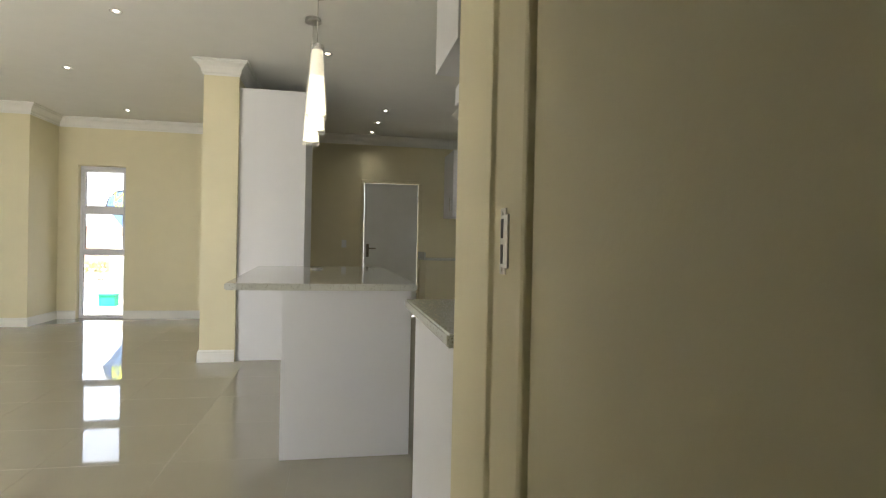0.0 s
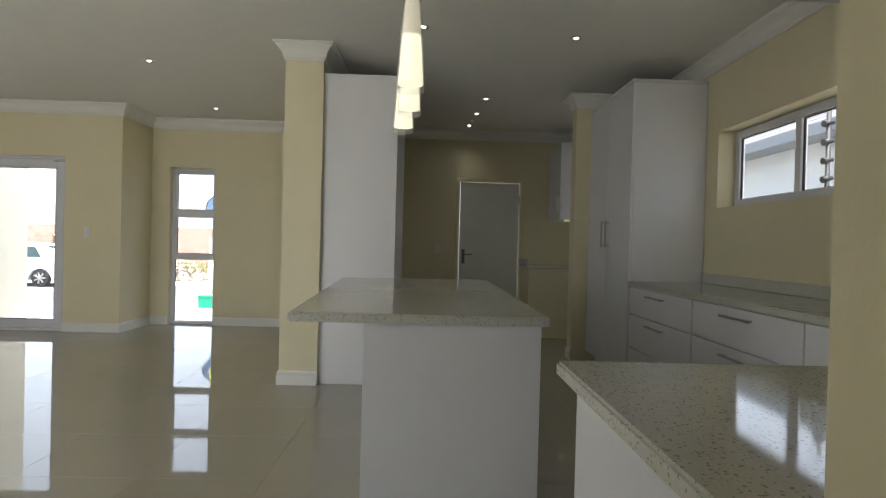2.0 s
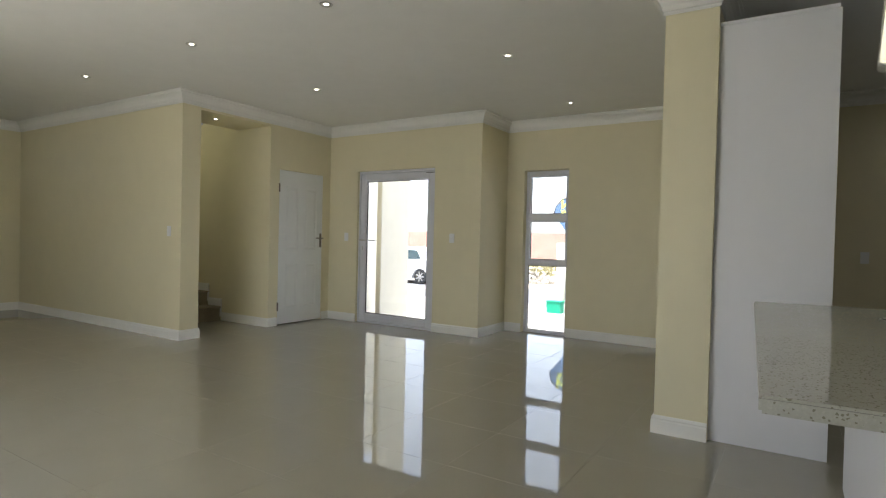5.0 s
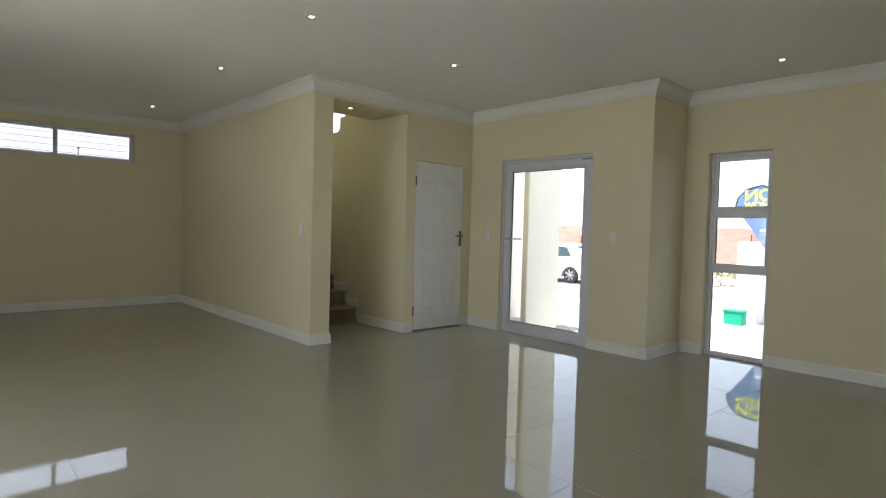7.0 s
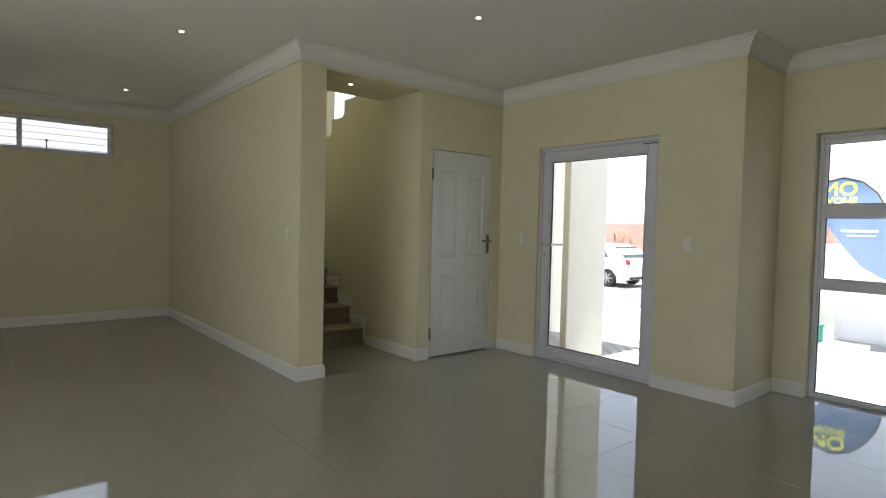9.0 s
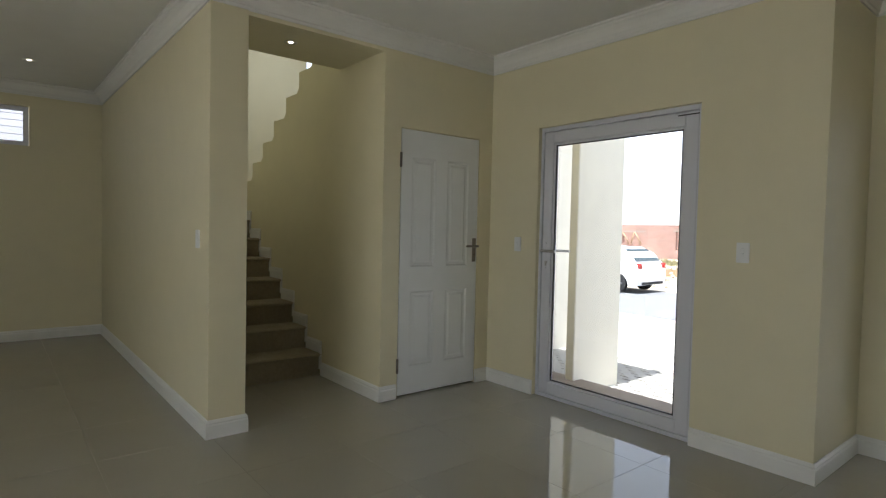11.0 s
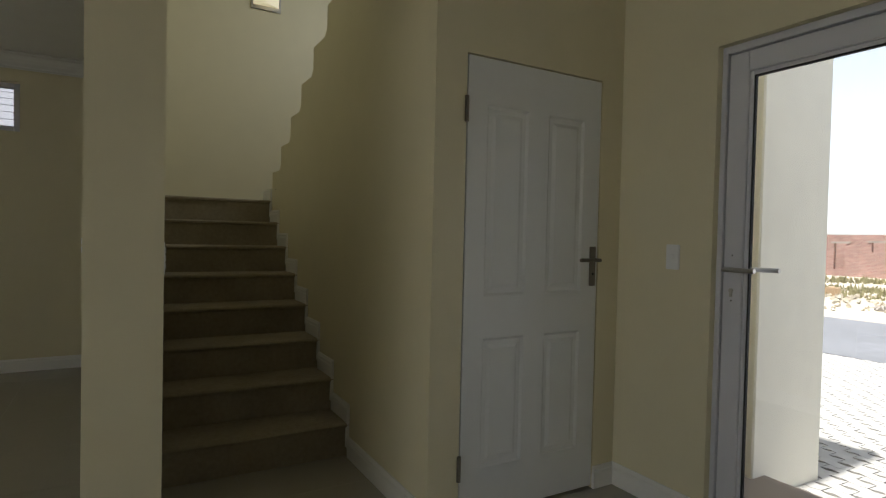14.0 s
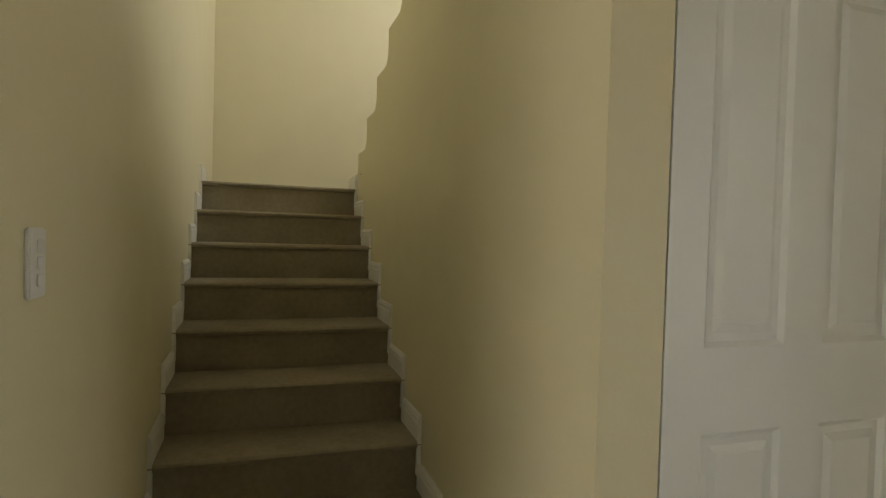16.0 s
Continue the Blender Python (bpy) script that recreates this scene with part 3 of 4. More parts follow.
fridge = holder("tall_cabinet", -0.42, 6.353, 0, label="tall white melamine cabinet beside the column", category="cabinet")
boxes("side_panel", BOARD, [(-0.285, 0.315, -0.70, -0.682, 0, 2.50)], fridge, 0.001)
boxes("body", BOARD, [(-0.285, 0.275, -0.678, 0.7, 0.1, 2.47)], fridge)
boxes("door", BOARD, [(0.279, 0.312, -0.676, -0.002, 0.1, 2.47), (0.279, 0.312, 0.002, 0.7, 0.1, 2.47)], fridge, 0.001)
boxes("top_trim", BOARD, [(-0.285, 0.305, -0.705, 0.7, 2.50, 2.522)], fridge, 0.001)
boxes("plinth", BOARD, [(-0.285, 0.23, -0.678, 0.7, 0, 0.098)], fridge)

pantry = holder("pantry_cupboard", 2.145, 6.23, 0, label="tall white two-door pantry cupboard with bar handles", category="cupboard")
boxes("body", BOARD, [(-0.30, 0.298, -0.58, 0.595, 0.1, 2.54)], pantry, 0.001)
boxes("plinth", BOARD, [(-0.22, 0.298, -0.58, 0.595, 0, 0.098)], pantry)
boxes("top_trim", BOARD, [(-0.33, 0.298, -0.59, 0.595, 2.542, 2.565)], pantry, 0.001)
for lo, hi, hy in ((-0.58, 0.003, -0.05), (0.007, 0.595, 0.06)):
    boxes("door", BOARD, [(-0.322, -0.303, lo, hi, 0.1, 2.538)], pantry, 0.0015)
    bar_handle(pantry, (-0.322, hy, 1.17), (-0.322, hy, 1.42), (-0.035, 0, 0))

for i, (y0, y1) in enumerate(((4.552, 5.642), (3.505, 4.548), (2.40, 3.501))):
    u = holder("drawer_unit", 2.145, (y0 + y1) / 2, 0, label="white three-drawer base unit with steel bar handles", category="drawers", group="base units under the window")
    h = (y1 - y0) / 2
    boxes("body", BOARD, [(-0.29, 0.298, -h, h, 0.1, TOP - 0.036)], u)
    boxes("plinth", BOARD, [(-0.21, 0.298, -h, h, 0, 0.098)], u)
    for z0, z1 in ((0.105, 0.363), (0.371, 0.633), (0.641, TOP - 0.046)):
        boxes("drawer_front", BOARD, [(-0.312, -0.293, -h + 0.003, h - 0.003, z0, z1)], u, 0.0015)
        bar_handle(u, (-0.312, -0.14, z1 - 0.05), (-0.312, 0.14, z1 - 0.05), (-0.03, 0, 0))
worktop("worktop", 1.81, 2.445, 2.38, 5.64, TOP, "pale speckled stone worktop under the kitchen window")
tagged(boxes("splashback", STONE, [(2.43, 2.447, 2.38, 5.64, TOP + 0.001, TOP + 0.08)], bevel=0.003), "low pale stone upstand behind the worktop", "upstand")

near = holder("end_unit", 1.22, 1.92, 0, label="white base unit with a pale speckled stone worktop", category="base unit")
boxes("body", BOARD, [(-0.70, 1.2, -0.40, 0.36, 0.1, TOP - 0.036)], near)
boxes("end_panel", BOARD, [(-0.72, -0.703, -0.40, 0.385, 0, TOP - 0.036)], near, 0.001)
boxes("plinth", BOARD, [(-0.69, 1.2, -0.40, 0.31, 0, 0.098)], near)
boxes("stone_top", STONE, [(-0.755, 1.22, -0.402, 0.44, TOP - 0.035, TOP)], near, 0.006, 2)
boxes("upstand", STONE, [(-0.63, 1.22, -0.402, -0.38, TOP + 0.001, TOP + 0.085)], near, 0.006, 2)

hood = holder("wall_cupboard", 1.08, 1.80, 1.64, label="white wall cupboard with a boxed extractor beneath", category="wall cupboard")
boxes("body", BOARD, [(-0.605, 1.36, -0.283, 0.02, -0.04, 0.80)], hood, 0.001)
boxes("extractor_box", BOARD, [(-0.525, 0.3, -0.283, 0.12, -0.10, -0.043)], hood, 0.001)

scull = holder("scullery_worktop", 1.99, 8.5, 0, label="pale stone scullery worktop on an end panel", category="worktop")
boxes("stone_top", STONE, [(-0.56, 0.455, -0.35, 0.295, 0.885, 0.92)], scull, 0.005)
boxes("end_panel", PAINT, [(-0.53, -0.50, -0.32, 0.295, 0, 0.884), (-0.5, 0.455, -0.32, -0.30, 0, 0.884)], scull)
boxes("upstand", STONE, [(-0.56, -0.54, -0.35, 0.295, 0.921, 1.0)], scull, 0.003)
upcab = holder("scullery_wall_cupboard", 2.2, 8.45, 2.0, label="white wall cupboard over the scullery worktop", category="wall cupboard")
boxes("body", BOARD, [(-0.36, 0.248, -0.35, 0.345, -0.48, 0.48)], upcab, 0.001)
boxes("door", BOARD, [(-0.381, -0.363, -0.35, 0.0, -0.48, 0.48), (-0.381, -0.363, 0.004, 0.345, -0.48, 0.48)], upcab, 0.001)
boxes("under_light", SHADE, [(-0.30, 0.20, -0.33, -0.25, -0.505, -0.482)], upcab)
bar_handle(upcab, (-0.381, -0.28, -0.40), (-0.381, -0.28, -0.20), (-0.03, 0, 0))


# ---- lamps ----
def tube(bm, rings, n=24):
    """Open surface of revolution through (radius, height) rings."""
    loops = [[bm.verts.new((r * math.cos(2 * math.pi * i / n), r * math.sin(2 * math.pi * i / n), z)) for i in range(n)] for r, z in rings]
    for a, b in zip(loops, loops[1:]):
        for i in range(n):
            j = (i + 1) % n
            bm.faces.new((a[i], a[j], b[j], b[i]))


pend = holder("pendant_lamp", 0.07, 3.52, CEILING, label="lit slender tapered opal glass pendant lamp with a clear outer glass", category="pendant lamp", group="pendants over the island")
cyl("ceiling_rose", STEEL, (0, 0, -0.03), (0, 0, 0), 0.06, 0.055, 28, pend)
cyl("cord", STEEL, (0, 0, -0.52), (0, 0, -0.03), 0.0025, n=8, parent=pend)
cyl("lamp_cap", STEEL, (0, 0, -0.53), (0, 0, -0.49), 0.022, 0.016, 20, pend)
bm = bmesh.new()
tube(bm, [(0.030, -0.53), (0.036, -0.60), (0.041, -0.68)])
mesh_object("opal_shade_top", bm, SHADE, pend, smooth=True)
bm = bmesh.new()
tube(bm, [(0.041, -0.68), (0.055, -0.89), (0.052, -0.89), (0.039, -0.68)])
tube(bm, [(0.050, -0.885), (0.001, -0.882)])
mesh_object("opal_shade", bm, SHADE_LOW, pend, smooth=True)
bm = bmesh.new()
tube(bm, [(0.040, -0.50), (0.063, -0.92), (0.0605, -0.92), (0.0375, -0.50)])
g = mesh_object("outer_glass", bm, THIN, pend, smooth=True)
g.visible_shadow = False
for x, y in ((0.05, 3.97), (0.0, 4.42)):
    copy_thing(pend, pose(x, y, CEILING))

down = holder("downlight", -2.38, 6.19, CEILING, label="small round recessed ceiling downlight, lit", category="downlight", group="ceiling downlights")
bm = bmesh.new()
tube(bm, [(0.017, 0.004), (0.024, -0.002), (0.042, -0.005), (0.046, -0.001)])
mesh_object("trim_ring", bm, STEEL, down, smooth=True)
cyl("bulb", BULB, (0, 0, -0.003), (0, 0, -0.001), 0.016, n=20, parent=down)
for x, y in ((-4.63, 6.23), (-2.45, 7.96), (-6.4, 4.78), (-8.9, 4.86), (-3.0, 4.68), (-4.55, 4.72), (-1.39, 4.62), (0.75, 7.10), (0.71, 7.80), (0.67, 8.47), (1.24, 5.28), (0.09, 5.17)):
    copy_thing(down, pose(x, y, CEILING))
copy_thing(down, pose(-6.3, 6.21, 2.58))

sconce = holder("wall_lamp", -9.96, 6.95, 3.72, label="square frosted wall lamp on the stair landing", category="wall lamp")
boxes("back_plate", STEEL, [(0, 0.02, -0.15, 0.15, -0.17, 0.20)], sconce, 0.003)
bm = bmesh.new()
arc = [(0.02 + 0.07 * math.sin(math.pi * i / 8), -0.13 + 0.26 * i / 8) for i in range(9)]
add_prism(bm, arc, "z", -0.13, 0.16)
mesh_object("frosted_glass", bm, SCONCE, sconce)
boxes("front_bar", STEEL, [(0.085, 0.10, -0.13, 0.13, -0.03, 0.0), (0.085, 0.10, -0.13, 0.13, 0.07, 0.10)], sconce, 0.002)


def switch(x, y, z, rz, rockers=2, label="white plastic light switch plate on the wall"):
    s = holder("light_switch", x, y, z, rz, label=label, category="switch", group="light switches")
    boxes("plate", PLASTIC, [(-0.036, 0.036, -0.009, 0, -0.058, 0.058)], s, 0.003, 2)
    for i in range(rockers):
        c = (i - (rockers - 1) / 2) * 0.028
        boxes("rocker", PLASTIC, [(-0.010, 0.010, -0.014, -0.009, c - 0.011, c + 0.011)], s, 0.002)


switch(-3.92, 7.90, 1.20, 0, 2)
switch(-5.668, 7.90, 1.187, 0, 1)
switch(-6.12, 5.80, 1.16, 180, 3)
switch(-6.2, 5.575, 1.20, 0, 2)
switch(0.3, 8.80, 1.1, 0, 1)
tagged(boxes("screw_hole", DARK, [(-8.78, -8.772, 6.802, 6.8045, 1.62, 1.628)]), "small dark screw hole in the wall", "screw hole")

latch = bpy.data.objects["window_3"]
bm = bmesh.new()
add_cyl(bm, (-10.0, 4.22, 2.10), (-10.0, 4.22, 2.22), 0.007, n=10)
for z in (2.10, 2.22):
    bmesh.ops.create_uvsphere(bm, u_segments=12, v_segments=8, radius=0.018, matrix=pose(-10.0, 4.22, z))
add_cyl(bm, (-10.03, 4.22, 2.10), (-10.0, 4.22, 2.10), 0.008, n=10)
mesh_object("latch", bm, STEEL, latch, smooth=True)

# ---- outside ----
def fall(y):
    """Height of the drive, which falls towards the street."""
    return -0.29 - 0.033 * (y - 9.1)


tagged(prism("garden_bank", SAND, [(-3.0, -0.9), (-3.0, -0.30), (8.2, -0.30), (15.7, fall(15.7) - 0.03), (15.7, -0.9)], "x", -60, 60), "sandy ground round the house", "ground", kind="structure")
tagged(boxes("ground", SAND, [(-900, 900, -900, 1800, -1.0, -0.62)]), "pale sandy ground", "ground", kind="structure")
tagged(prism("road", ASPHALT, [(15.7, -0.80), (15.7, fall(15.7)), (19.0, fall(19.0)), (21.6, -0.60), (21.6, -0.80)], "x", -300, 300), "grey asphalt street", "road", kind="structure")
tagged(boxes("porch_step", SLAB, [(-7.0, -3.77, 8.12, 9.12, -0.36, -0.16)], bevel=0.01), "brown tiled porch step outside the door", "step", kind="structure")
tagged(boxes("porch_pillar", PLASTER, [(-6.0, -5.90, 8.98, 9.74, -0.34, 3.1)], bevel=0.01), "cream plastered porch pillar", "pillar", kind="structure")
tagged(boxes("boundary_wall", PLASTER, [(-7.75, -7.5, 9.0, 11.3, -0.5, 3.2)], bevel=0.01), "cream plastered side wall beyond the porch", "wall", kind="structure")


def hatchback(x, y, z):
    """A small white hatchback that points along -x."""
    c = holder("hatchback_car", x, y, z, label="white five-door hatchback car parked in the street", category="car")
    side = [(-1.95, 0.30), (-1.98, 0.55), (-1.90, 0.72), (-1.05, 0.93), (-0.35, 1.40), (0.1, 1.47), (1.15, 1.44), (1.55, 1.25), (1.78, 0.98), (1.90, 0.90), (1.96, 0.55), (1.92, 0.26), (1.62, 0.22), (1.55, 0.42), (1.40, 0.58), (1.18, 0.62), (0.98, 0.54), (0.86, 0.40), (0.80, 0.22), (-0.88, 0.22), (-0.95, 0.42), (-1.10, 0.58), (-1.30, 0.62), (-1.50, 0.54), (-1.62, 0.40), (-1.66, 0.24)]
    bm = bmesh.new()
    rows = []
    for s in (-1, -0.92, 0.92, 1):
        rows.append([bm.verts.new((px * (0.985 if abs(s) == 1 else 1), s * (0.84 - (max(0, pz - 0.9) * 0.32)), pz)) for px, pz in side])
    for p, q in zip(rows, rows[1:]):
        for i in range(len(side)):
            j = (i + 1) % len(side)
            bm.faces.new((p[i], p[j], q[j], q[i]))
    bm.faces.new(rows[0])
    bm.faces.new(rows[-1][::-1])
    mesh_object("body", bm, CARPAINT, c, 0.012)
    for s in (-1, 1):
        for pane in ([(-0.75, 0.97), (-0.28, 1.33), (0.22, 1.37), (0.22, 0.97)], [(0.28, 0.97), (0.28, 1.37), (0.95, 1.34), (1.22, 1.0)]):
            bm = bmesh.new()
            vs = [[bm.verts.new((px, s * (0.842 - max(0, pz - 0.9) * 0.32 + d), pz)) for px, pz in pane] for d in (0.006, -0.01)]
            bm.faces.new(vs[0])
            bm.faces.new(vs[1][::-1])
            for i in range(4):
                j = (i + 1) % 4
                bm.faces.new((vs[0][i], vs[0][j], vs[1][j], vs[1][i]))
            mesh_object("side_window", bm, CARGLASS, c)
    bm = bmesh.new()
    vs = [[bm.verts.new((px + d, py, pz)) for px, py, pz in ((1.30, -0.62, 1.385), (1.30, 0.62, 1.385), (1.745, 0.70, 1.03), (1.745, -0.70, 1.03))] for d in (0.03, 0.0)]
    bm.faces.new(vs[0])
    bm.faces.new(vs[1][::-1])
    for i in range(4):
        j = (i + 1) % 4
        bm.faces.new((vs[0][i], vs[0][j], vs[1][j], vs[1][i]))
    mesh_object("rear_window", bm, CARGLASS, c)
    for s in (-1, 1):
        boxes("tail_lamp", RED, [(1.80, 1.93, s * 0.58, s * 0.80, 0.78, 0.95)], c, 0.02)
        for wx in (-1.28, 1.2):
            w = cyl("wheel", DARK, (wx, s * 0.66, 0.30), (wx, s * 0.83, 0.30), 0.30, n=28, parent=c, bevel=0.02)
            bm = bmesh.new()
            add_cyl(bm, (wx, s * 0.80, 0.30), (wx, s * 0.838, 0.30), 0.06, n=12)
            for k in range(7):
                a = 2 * math.pi * k / 7
                add_cyl(bm, (wx, s * 0.835, 0.30), (wx + 0.19 * math.cos(a), s * 0.835, 0.30 + 0.19 * math.sin(a)), 0.022, 0.03, 8)
            mesh_object("rim", bm, STEEL, c)
    boxes("number_plate", PLASTIC, [(1.945, 1.965, -0.24, 0.24, 0.62, 0.72)], c, 0.004)
    boxes("bumper_trim", DARK, [(1.90, 1.965, -0.6, 0.6, 0.28, 0.36)], c, 0.01)
    return c


hatchback(-14.0, 21.0, -0.608)


def brick_house(x0, x1, y, z0, z1, gaps, label):
    """Unfinished red brick walls with door and window gaps (from, to, bottom, top)."""
    h = holder("unfinished_brick_house", (x0 + x1) / 2, y, z0, label=label, category="house", group="unfinished houses across the street")
    c = (x0 + x1) / 2
    cuts = sorted({x0, x1, *[v for g in gaps for v in g[:2]]})
    bm = bmesh.new()
    for a, b in zip(cuts, cuts[1:]):
        zs = [z0] + [v for g in gaps if g[0] <= a and g[1] >= b for v in g[2:]] + [z1]
        for p, q in zip(zs[::2], zs[1::2]):
            if q - p > 0.01:
                add_box(bm, a - c, b - c, 0, 0.25, p - z0, q - z0)
    for xx in (x0, x1 - 0.25):
        add_box(bm, xx - c, xx + 0.25 - c, 0.26, 6.0, 0, z1 - z0)
    add_box(bm, x0 - c, x1 - c, 6.0, 6.25, 0, z1 - z0)
    mesh_object("brick_wall", bm, BRICK, h)
    for g in gaps:
        boxes("lintel", RUBBLE, [(g[0] - 0.2 - c, g[1] + 0.2 - c, -0.03, -0.004, g[3] - z0, g[3] - z0 + 0.12)], h)
    return h


brick_house(-34.5, -12.5, 44, -0.63, 1.92, [(-32.6, -31.4, 0.3, 1.4), (-28.1, -26.3, 0.5, 1.35), (-23.65, -22.95, 0.1, 1.43), (-21.95, -21.25, -0.2, 1.38), (-19.95, -18.55, 0.89, 1.45), (-14.6, -13.6, 0.5, 1.5)], "unfinished single-storey red brick house walls")
brace = holder("window_brace", -27.2, 43.9, 0.45, label="rough timber braces propped in an unfinished window gap", category="brace")
for x0, x1 in ((-0.85, -0.25), (0.2, -0.1), (0.25, 0.8)):
    cyl("prop", TIMBER, (x0, 0, 0.9), (x1, 0, 0.0), 0.05, n=8, parent=brace)
brick_house(-11.8, -4.0, 40, -0.63, 2.3, [(-9.8, -8.6, 0.5, 1.7), (-6.5, -5.6, -0.4, 1.7)], "unfinished red brick house walls with window gaps")
tall = brick_house(-50, -37.5, 42, -0.63, 3.0, [(-47, -45.5, 0.7, 1.9), (-42, -40, 0.7, 2.0)], "unfinished taller red brick house walls")
roof = holder("scaffold_frame", -39.5, 41, -0.62, label="rough timber scaffold poles against a brick house", category="scaffold")
for i in range(6):
    cyl("pole", TIMBER, (-4 + i * 1.2, 0, 0), (-4 + i * 1.2 + 0.3, 0.2, 3.4), 0.06, n=8, parent=roof)
for z in (1.4, 2.6):
    cyl("rail", TIMBER, (-4.2, 0.05, z), (2.6, 0.15, z + 0.1), 0.05, n=8, parent=roof)

# a broken pallet and debris on the plot
pallet = holder("timber_pallet", -15.3, 28.4, -0.62, 25, label="broken timber pallet lying on the sandy plot", category="pallet")
for i in range(5):
    boxes("board", TIMBER, [(-0.7 + i * 0.3, -0.52 + i * 0.3, -0.35, 0.35, 0.30, 0.33)], pallet, 0.004)
for y in (-0.35, 0.0, 0.31):
    boxes("bearer", TIMBER, [(-0.7, 0.86, y, y + 0.05, 0.0, 0.298)], pallet, 0.004)

# gate, flag, bin box and post by the drive
gate = holder("white_gate", -1.1, 14.95, fall(14.95), label="tall smooth white driveway gate of broad panels", category="gate")
boxes("rail", ALU, [(-3.6, 4.0, -0.03, 0.03, 0.02, 0.07), (-3.6, 4.0, -0.03, 0.03, 1.55, 1.61)], gate, 0.004)
for i in range(8):
    boxes("panel", ALU, [(-3.58 + i * 0.95, -3.58 + i * 0.95 + 0.942, -0.014, 0.014, 0.072, 1.548)], gate, 0.004)
post = tagged(boxes("gate_post", PLASTER, [(-5.12, -4.72, 14.75, 15.09, -0.50, 1.16)], bevel=0.01), "cream plastered gate post", "post")
box = holder("green_meter_box", -4.95, 14.3, fall(14.3) - 0.0, label="small green plastic utility box on the paving", category="utility box")
boxes("body", GREEN, [(-0.17, 0.17, -0.13, 0.13, 0, 0.25)], box, 0.012, 2)
boxes("lid", GREEN, [(-0.185, 0.185, -0.145, 0.145, 0.252, 0.29)], box, 0.01, 2)

flag = holder("feather_flag", -4.5, 14.25, fall(14.25), 12, label="navy feather flag with lime lettering on a pole", category="flag")
bm = bmesh.new()
outline = [(-0.42, 1.95), (-0.38, 2.12), (-0.25, 2.26), (-0.05, 2.32), (0.15, 2.26), (0.32, 2.10), (0.45, 1.85), (0.52, 1.5), (0.53, 0.9), (0.2, 1.1), (0.0, 1.35), (-0.2, 1.65)]
add_prism(bm, outline, "y", -0.004, 0.004)
mesh_object("cloth", bm, NAVY, flag)
bm = bmesh.new()
edge = [(0.54, 0.0), (0.54, 0.9), (0.53, 1.5), (0.46, 1.86), (0.33, 2.11), (0.16, 2.27), (-0.05, 2.33), (-0.26, 2.27), (-0.39, 2.13), (-0.43, 1.95)]
for p, q in zip(edge, edge[1:]):
    add_cyl(bm, (p[0], 0, p[1]), (q[0], 0, q[1]), 0.012, n=8)
mesh_object("pole", bm, DARK, flag)
boxes("foot_plate", DARK, [(0.34, 0.74, -0.2, 0.2, 0, 0.02)], flag, 0.004)


def lettering(text, size, x, z, parent, mat):
    cu = bpy.data.curves.new("lettering", "FONT")
    cu.body, cu.size, cu.align_x, cu.extrude = text, size, "CENTER", 0.001
    cu.offset = size * 0.02
    cu.materials.append(mat)
    ob = new("lettering", cu)
    ob.parent = parent
    ob.matrix_basis = pose(x, -0.006, z, 90, 0, 0) @ Matrix.Diagonal((-1, 1, 1, 1))
    return ob


lettering("ON", 0.26, -0.09, 2.085, flag, LIME)
lettering("SHOW", 0.135, -0.09, 1.965, flag, LIME)
boxes("small_print", PLASTIC, [(-0.05, 0.36, -0.0062, -0.0045, 1.58, 1.61), (0.02, 0.34, -0.0062, -0.0045, 1.52, 1.54)], flag)

flag.scale = (1.16, 1.16, 1.16)

# neighbours seen through the side windows
def neighbour(x0, x1, y0, y1, label, eave=2.5):
    n = holder("neighbour_house", (x0 + x1) / 2, (y0 + y1) / 2, -0.25, label=label, category="house", group="houses next door")
    w, d = (x1 - x0) / 2, (y1 - y0) / 2
    boxes("wall", NEIGHBOUR, [(-w, w, -d, d, 0, eave)], n)
    bm = bmesh.new()
    add_prism(bm, [(-w - 0.38, eave), (w + 0.38, eave), (0, eave + w * 0.55)], "y", -d - 0.28, d + 0.28)
    mesh_object("roof", bm, ROOF, n)
    bm = bmesh.new()
    rise = w * 0.55 / (w + 0.38)
    for side in (-1, 1):
        for k in range(int((w + 0.38) / 0.30)):
            o, u = w + 0.44 - 0.30 * k, eave + 0.02 + 0.30 * rise * k
            add_prism(bm, [(side * o, u), (side * o, u + 0.03), (side * (o - 0.33), u + 0.33 * rise + 0.02), (side * (o - 0.33), u + 0.33 * rise - 0.03)], "y", -d - 0.3, d + 0.3)
    tagged(mesh_object("roof_tiles", bm, ROOFTILE, n), kind="stuff")
    boxes("gutter", ROOF, [(-w - 0.52, -w - 0.4, -d - 0.3, d + 0.3, eave - 0.04, eave + 0.10), (w + 0.4, w + 0.52, -d - 0.3, d + 0.3, eave - 0.04, eave + 0.10)], n)
    bm = bmesh.new()
    add_cyl(bm, (-w - 0.46, d - 6.2, 0), (-w - 0.46, d - 6.2, eave), 0.045, n=10)
    mesh_object("downpipe", bm, DARK, n)
    return n


neighbour(5.4, 12, 0, 13.5, "pale grey plastered house next door with a tiled roof", 2.92)
neighbour(-22, -13.2, -4, 12, "pale grey plastered house with a grey tiled roof", 2.38)

fence = holder("electric_fence_post", 4.0, 6.38, -0.2, label="dark steel fence post with insulators by the house next door", category="fence post")
cyl("post", DARK, (0, 0, 0), (0, 0, 2.78), 0.022, n=10, parent=fence)
for i in range(6):
    cyl("insulator", DARK, (-0.05, 0, 1.72 + 0.18 * i), (0.05, 0, 1.74 + 0.18 * i), 0.035, 0.02, 10, fence)

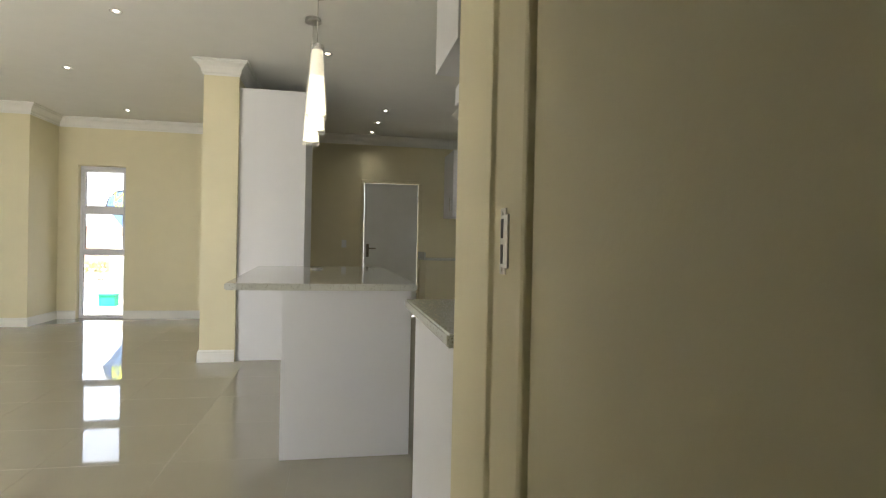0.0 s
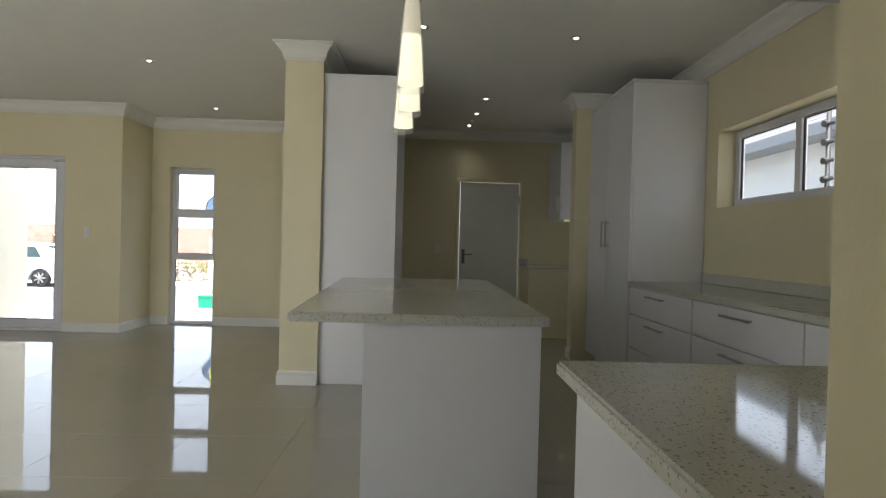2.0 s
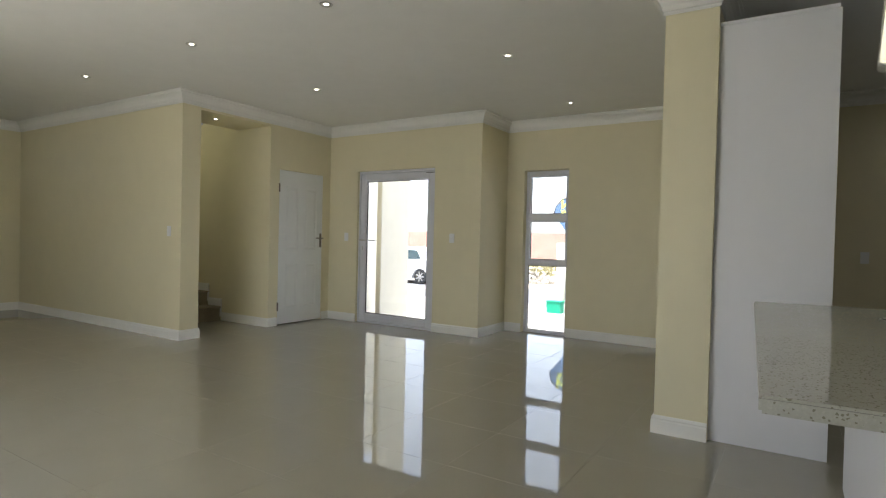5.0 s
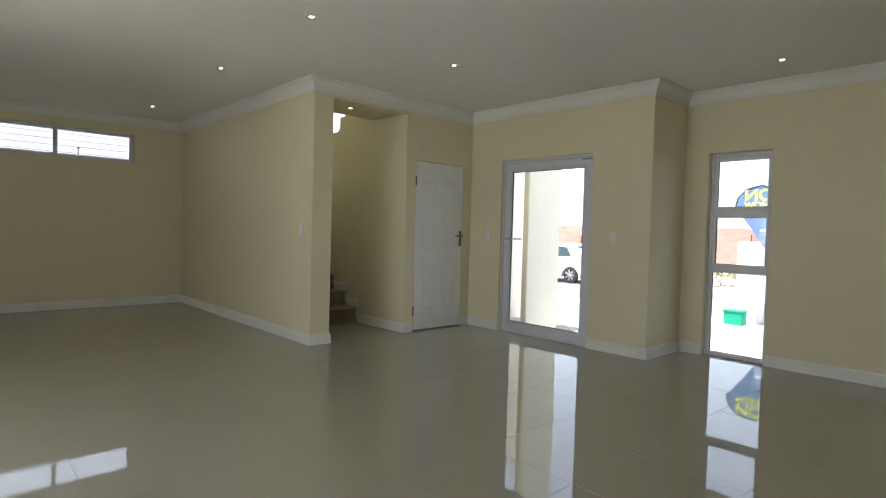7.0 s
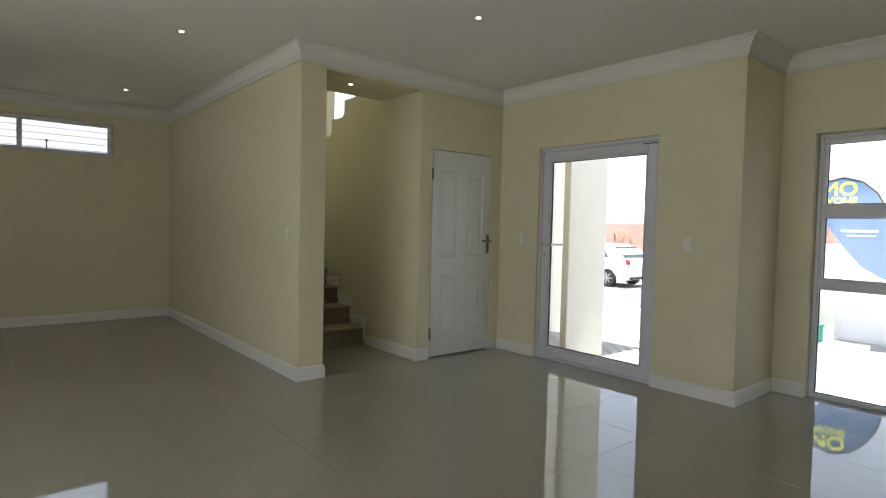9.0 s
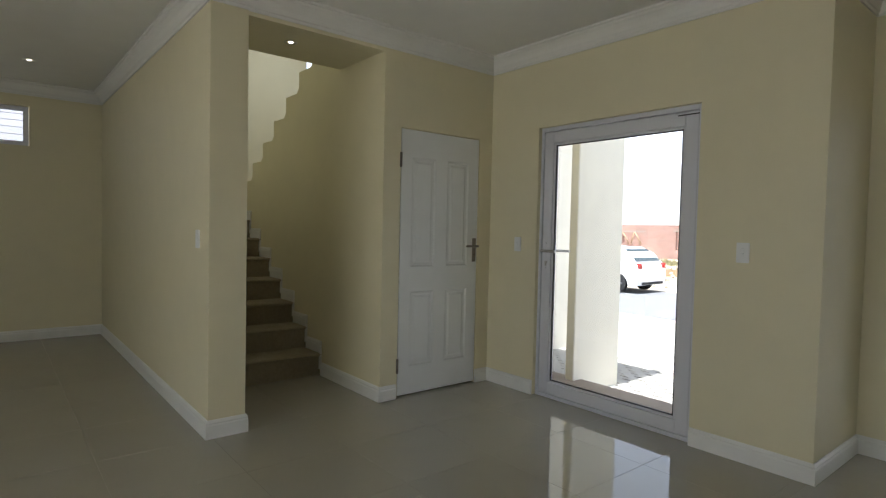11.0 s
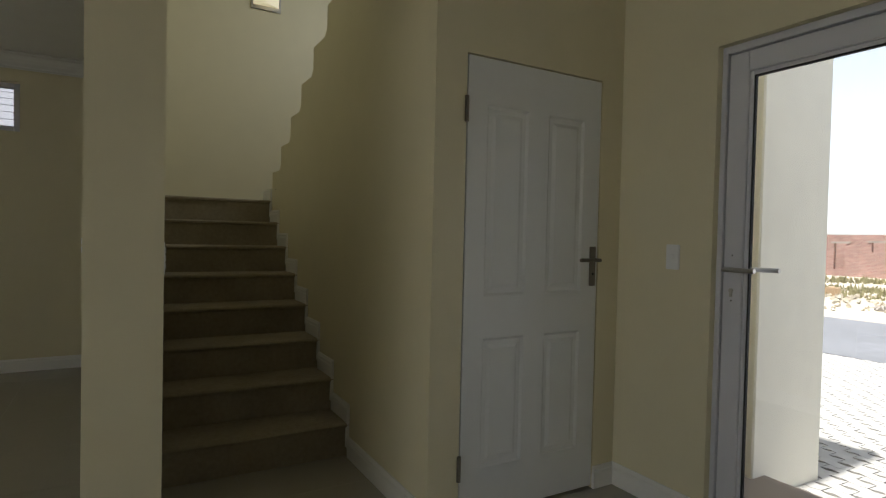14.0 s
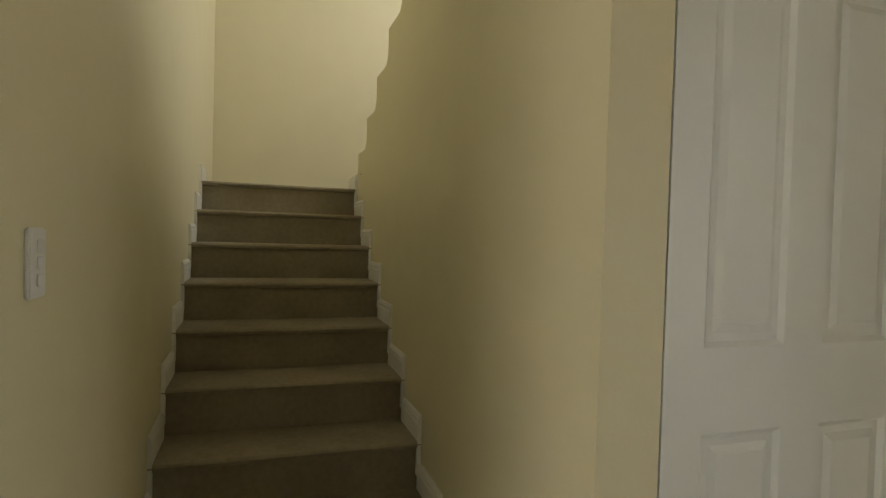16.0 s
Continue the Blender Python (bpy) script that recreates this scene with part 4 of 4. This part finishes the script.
# rubble heaps, grass and sand mounds on the empty plot
rng = random.Random(4)
def heap(name, cx, cy, r, n, size, mat, label):
    bm = bmesh.new()
    for i in range(n):
        a, d = rng.random() * 6.283, r * math.sqrt(rng.random())
        s = size * (0.5 + rng.random())
        z = -0.63 + max(0, (1 - d / r)) * min(r * 0.42, 0.6) * rng.random() * (0.3 if r > 3 else 1)
        vs = bmesh.ops.create_cube(bm, size=s, matrix=pose(cx + d * math.cos(a), cy + d * math.sin(a) * 0.6, z + s * 0.3, rng.random() * 90, rng.random() * 90, rng.random() * 90))["verts"]
        for v in vs:
            v.co += Vector((rng.random() - 0.5, rng.random() - 0.5, rng.random() - 0.5)) * s * 0.3
    return tagged(mesh_object(name, bm, mat), label, "rubble", kind="stuff")


heap("rubble_heap", -10.3, 25.0, 1.5, 300, 0.11, RUBBLE, "heap of broken concrete rubble on sand")
heap("rubble_heap", -15.5, 25.5, 1.3, 200, 0.12, RUBBLE, "low heap of building rubble on sand")
heap("brick_heap", -19.5, 26.5, 0.9, 150, 0.12, BRICK, "heap of loose red bricks on sand")
heap("soil_clods", -17.5, 27, 8, 700, 0.09, SAND, "scattered sandy clods on the plot")
bm = bmesh.new()
for i in range(9000):
    x, y = -42 + rng.random() * 42, 28 + rng.random() * 13
    if noise.noise(Vector((x * 0.22, y * 0.22, 0))) < -0.05:
        continue
    h, a = 0.08 + rng.random() * 0.24, rng.random() * 6.283
    dx, dy = 0.09 * math.cos(a), 0.09 * math.sin(a)
    lean = (rng.random() - 0.5) * 0.2
    bm.faces.new([bm.verts.new(p) for p in ((x - dx, y - dy, -0.63), (x + dx, y + dy, -0.63), (x + lean, y, -0.62 + h))])
tagged(mesh_object("dry_grass", bm, GRASS), "patches of dry grass on the empty plot", "grass", kind="stuff")

# ---- interlocking pavers of the drive ----
pavement = tagged(prism("pavement", JOINT, [(8.3, -0.8), (8.3, fall(8.3) - 0.02), (15.69, fall(15.69) - 0.02), (15.69, -0.8)], "x", -14, 8), "pale interlocking concrete pavers with dark joints", "paving", kind="structure")


def paver_points(s=0.112, w=0.225):
    k = 0.022
    return [(0.004, 0.004), (w * 0.28, 0.004 + k), (w * 0.72, 0.004 - k), (w - 0.004, 0.004), (w - 0.004, s - 0.004), (w * 0.72, s - 0.004 - k), (w * 0.28, s - 0.004 + k), (0.004, s - 0.004)]


bm = bmesh.new()
add_prism(bm, paver_points(), "z", -0.05, 0.0)
paver_mesh = bpy.data.meshes.new("paver")
bmesh.ops.recalc_face_normals(bm, faces=bm.faces)
bm.to_mesh(paver_mesh)
bm.free()
paver_mesh.materials.append(PAVE)
many = bmesh.new()
made = 0
for j in range(65):
    for i in range(60):
        x, y = -14 + i * 0.225 * 1.0 + (0.11 if j % 2 else 0), 8.32 + j * 0.1125
        if x > -1.5 or (y < 9.13 and x < -3.75):
            continue
        if made < 290 and -6.2 < x < -4.2 and y > 9.13:
            ob = new("paver", paver_mesh)
            ob.matrix_basis = pose(x, y, fall(y) + rng.random() * 0.004, -2.577)
            ob.parent = pavement
            made += 1
        else:
            add_prism(many, [(x + a, y + c) for a, c in paver_points()], "z", fall(y) - 0.05, fall(y + 0.05) + rng.random() * 0.004)
tagged(mesh_object("outer_pavers", many, PAVE, pavement), kind="stuff")

# ---- floor tiles ----
floor = tagged(boxes("floor", GROUT, [(-9.96, -3.54, 1.0, 8.0, -0.12, -0.0015), (-3.54, -0.86, 1.0, 8.75, -0.12, -0.0015), (-0.86, 2.45, 1.0, 8.86, -0.12, -0.0015), (-0.44, 0.48, -2.4, 1.0, -0.12, -0.0015)]), "polished pale beige porcelain tile floor", "floor", kind="structure")
STEP = 0.60


def tile_block(bm, x0, x1, y0, y1):
    vs = add_box(bm, x0, x1, y0, y1, -0.0014, 0.0)
    for v in vs:
        if v.co.z > -0.0007:
            v.co.x += 0.0005 if v.co.x < (x0 + x1) / 2 else -0.0005
            v.co.y += 0.0005 if v.co.y < (y0 + y1) / 2 else -0.0005


bm = bmesh.new()
tile_block(bm, -STEP / 2 + 0.0007, STEP / 2 - 0.0007, -STEP / 2 + 0.0007, STEP / 2 - 0.0007)
tile_mesh = bpy.data.meshes.new("tile")
bmesh.ops.recalc_face_normals(bm, faces=bm.faces)
bm.to_mesh(tile_mesh)
bm.free()
tile_mesh.materials.append(TILE)
rest = bmesh.new()
count = 0
ROOMS = [(-9.96, -3.54, 1.0, 7.93), (-3.54, -0.86, 1.0, 8.71), (-0.86, 2.45, 1.0, 8.85), (-0.44, 0.48, -2.4, 1.0)]
for i in range(-17, 6):
    for j in range(-5, 17):
        x0, x1, y0, y1 = i * STEP, (i + 1) * STEP, 0.2 + (j - 1) * STEP, 0.2 + j * STEP
        if x0 > -9.96 and x1 < 2.45 and y0 > 1.0 and y1 < 7.93 and count < 290 and x0 > -7.3:
            ob = new("tile", tile_mesh)
            ob.matrix_basis = pose((x0 + x1) / 2, (y0 + y1) / 2, 0)
            ob.parent = floor
            count += 1
            continue
        if y1 <= 7.93 and y0 > 1.0:
            pieces = [(max(x0, -9.96), min(x1, 2.45), y0, y1)]
        else:
            pieces = [(max(x0, a), min(x1, b), max(y0, c), min(y1, d)) for a, b, c, d in ROOMS]
        for a, b, c, d in pieces:
            if b - a > 0.02 and d - c > 0.02:
                tile_block(rest, a + 0.0007, b - 0.0007, c + 0.0007, d - 0.0007)
tagged(mesh_object("outer_tiles", rest, TILE, floor), kind="stuff")
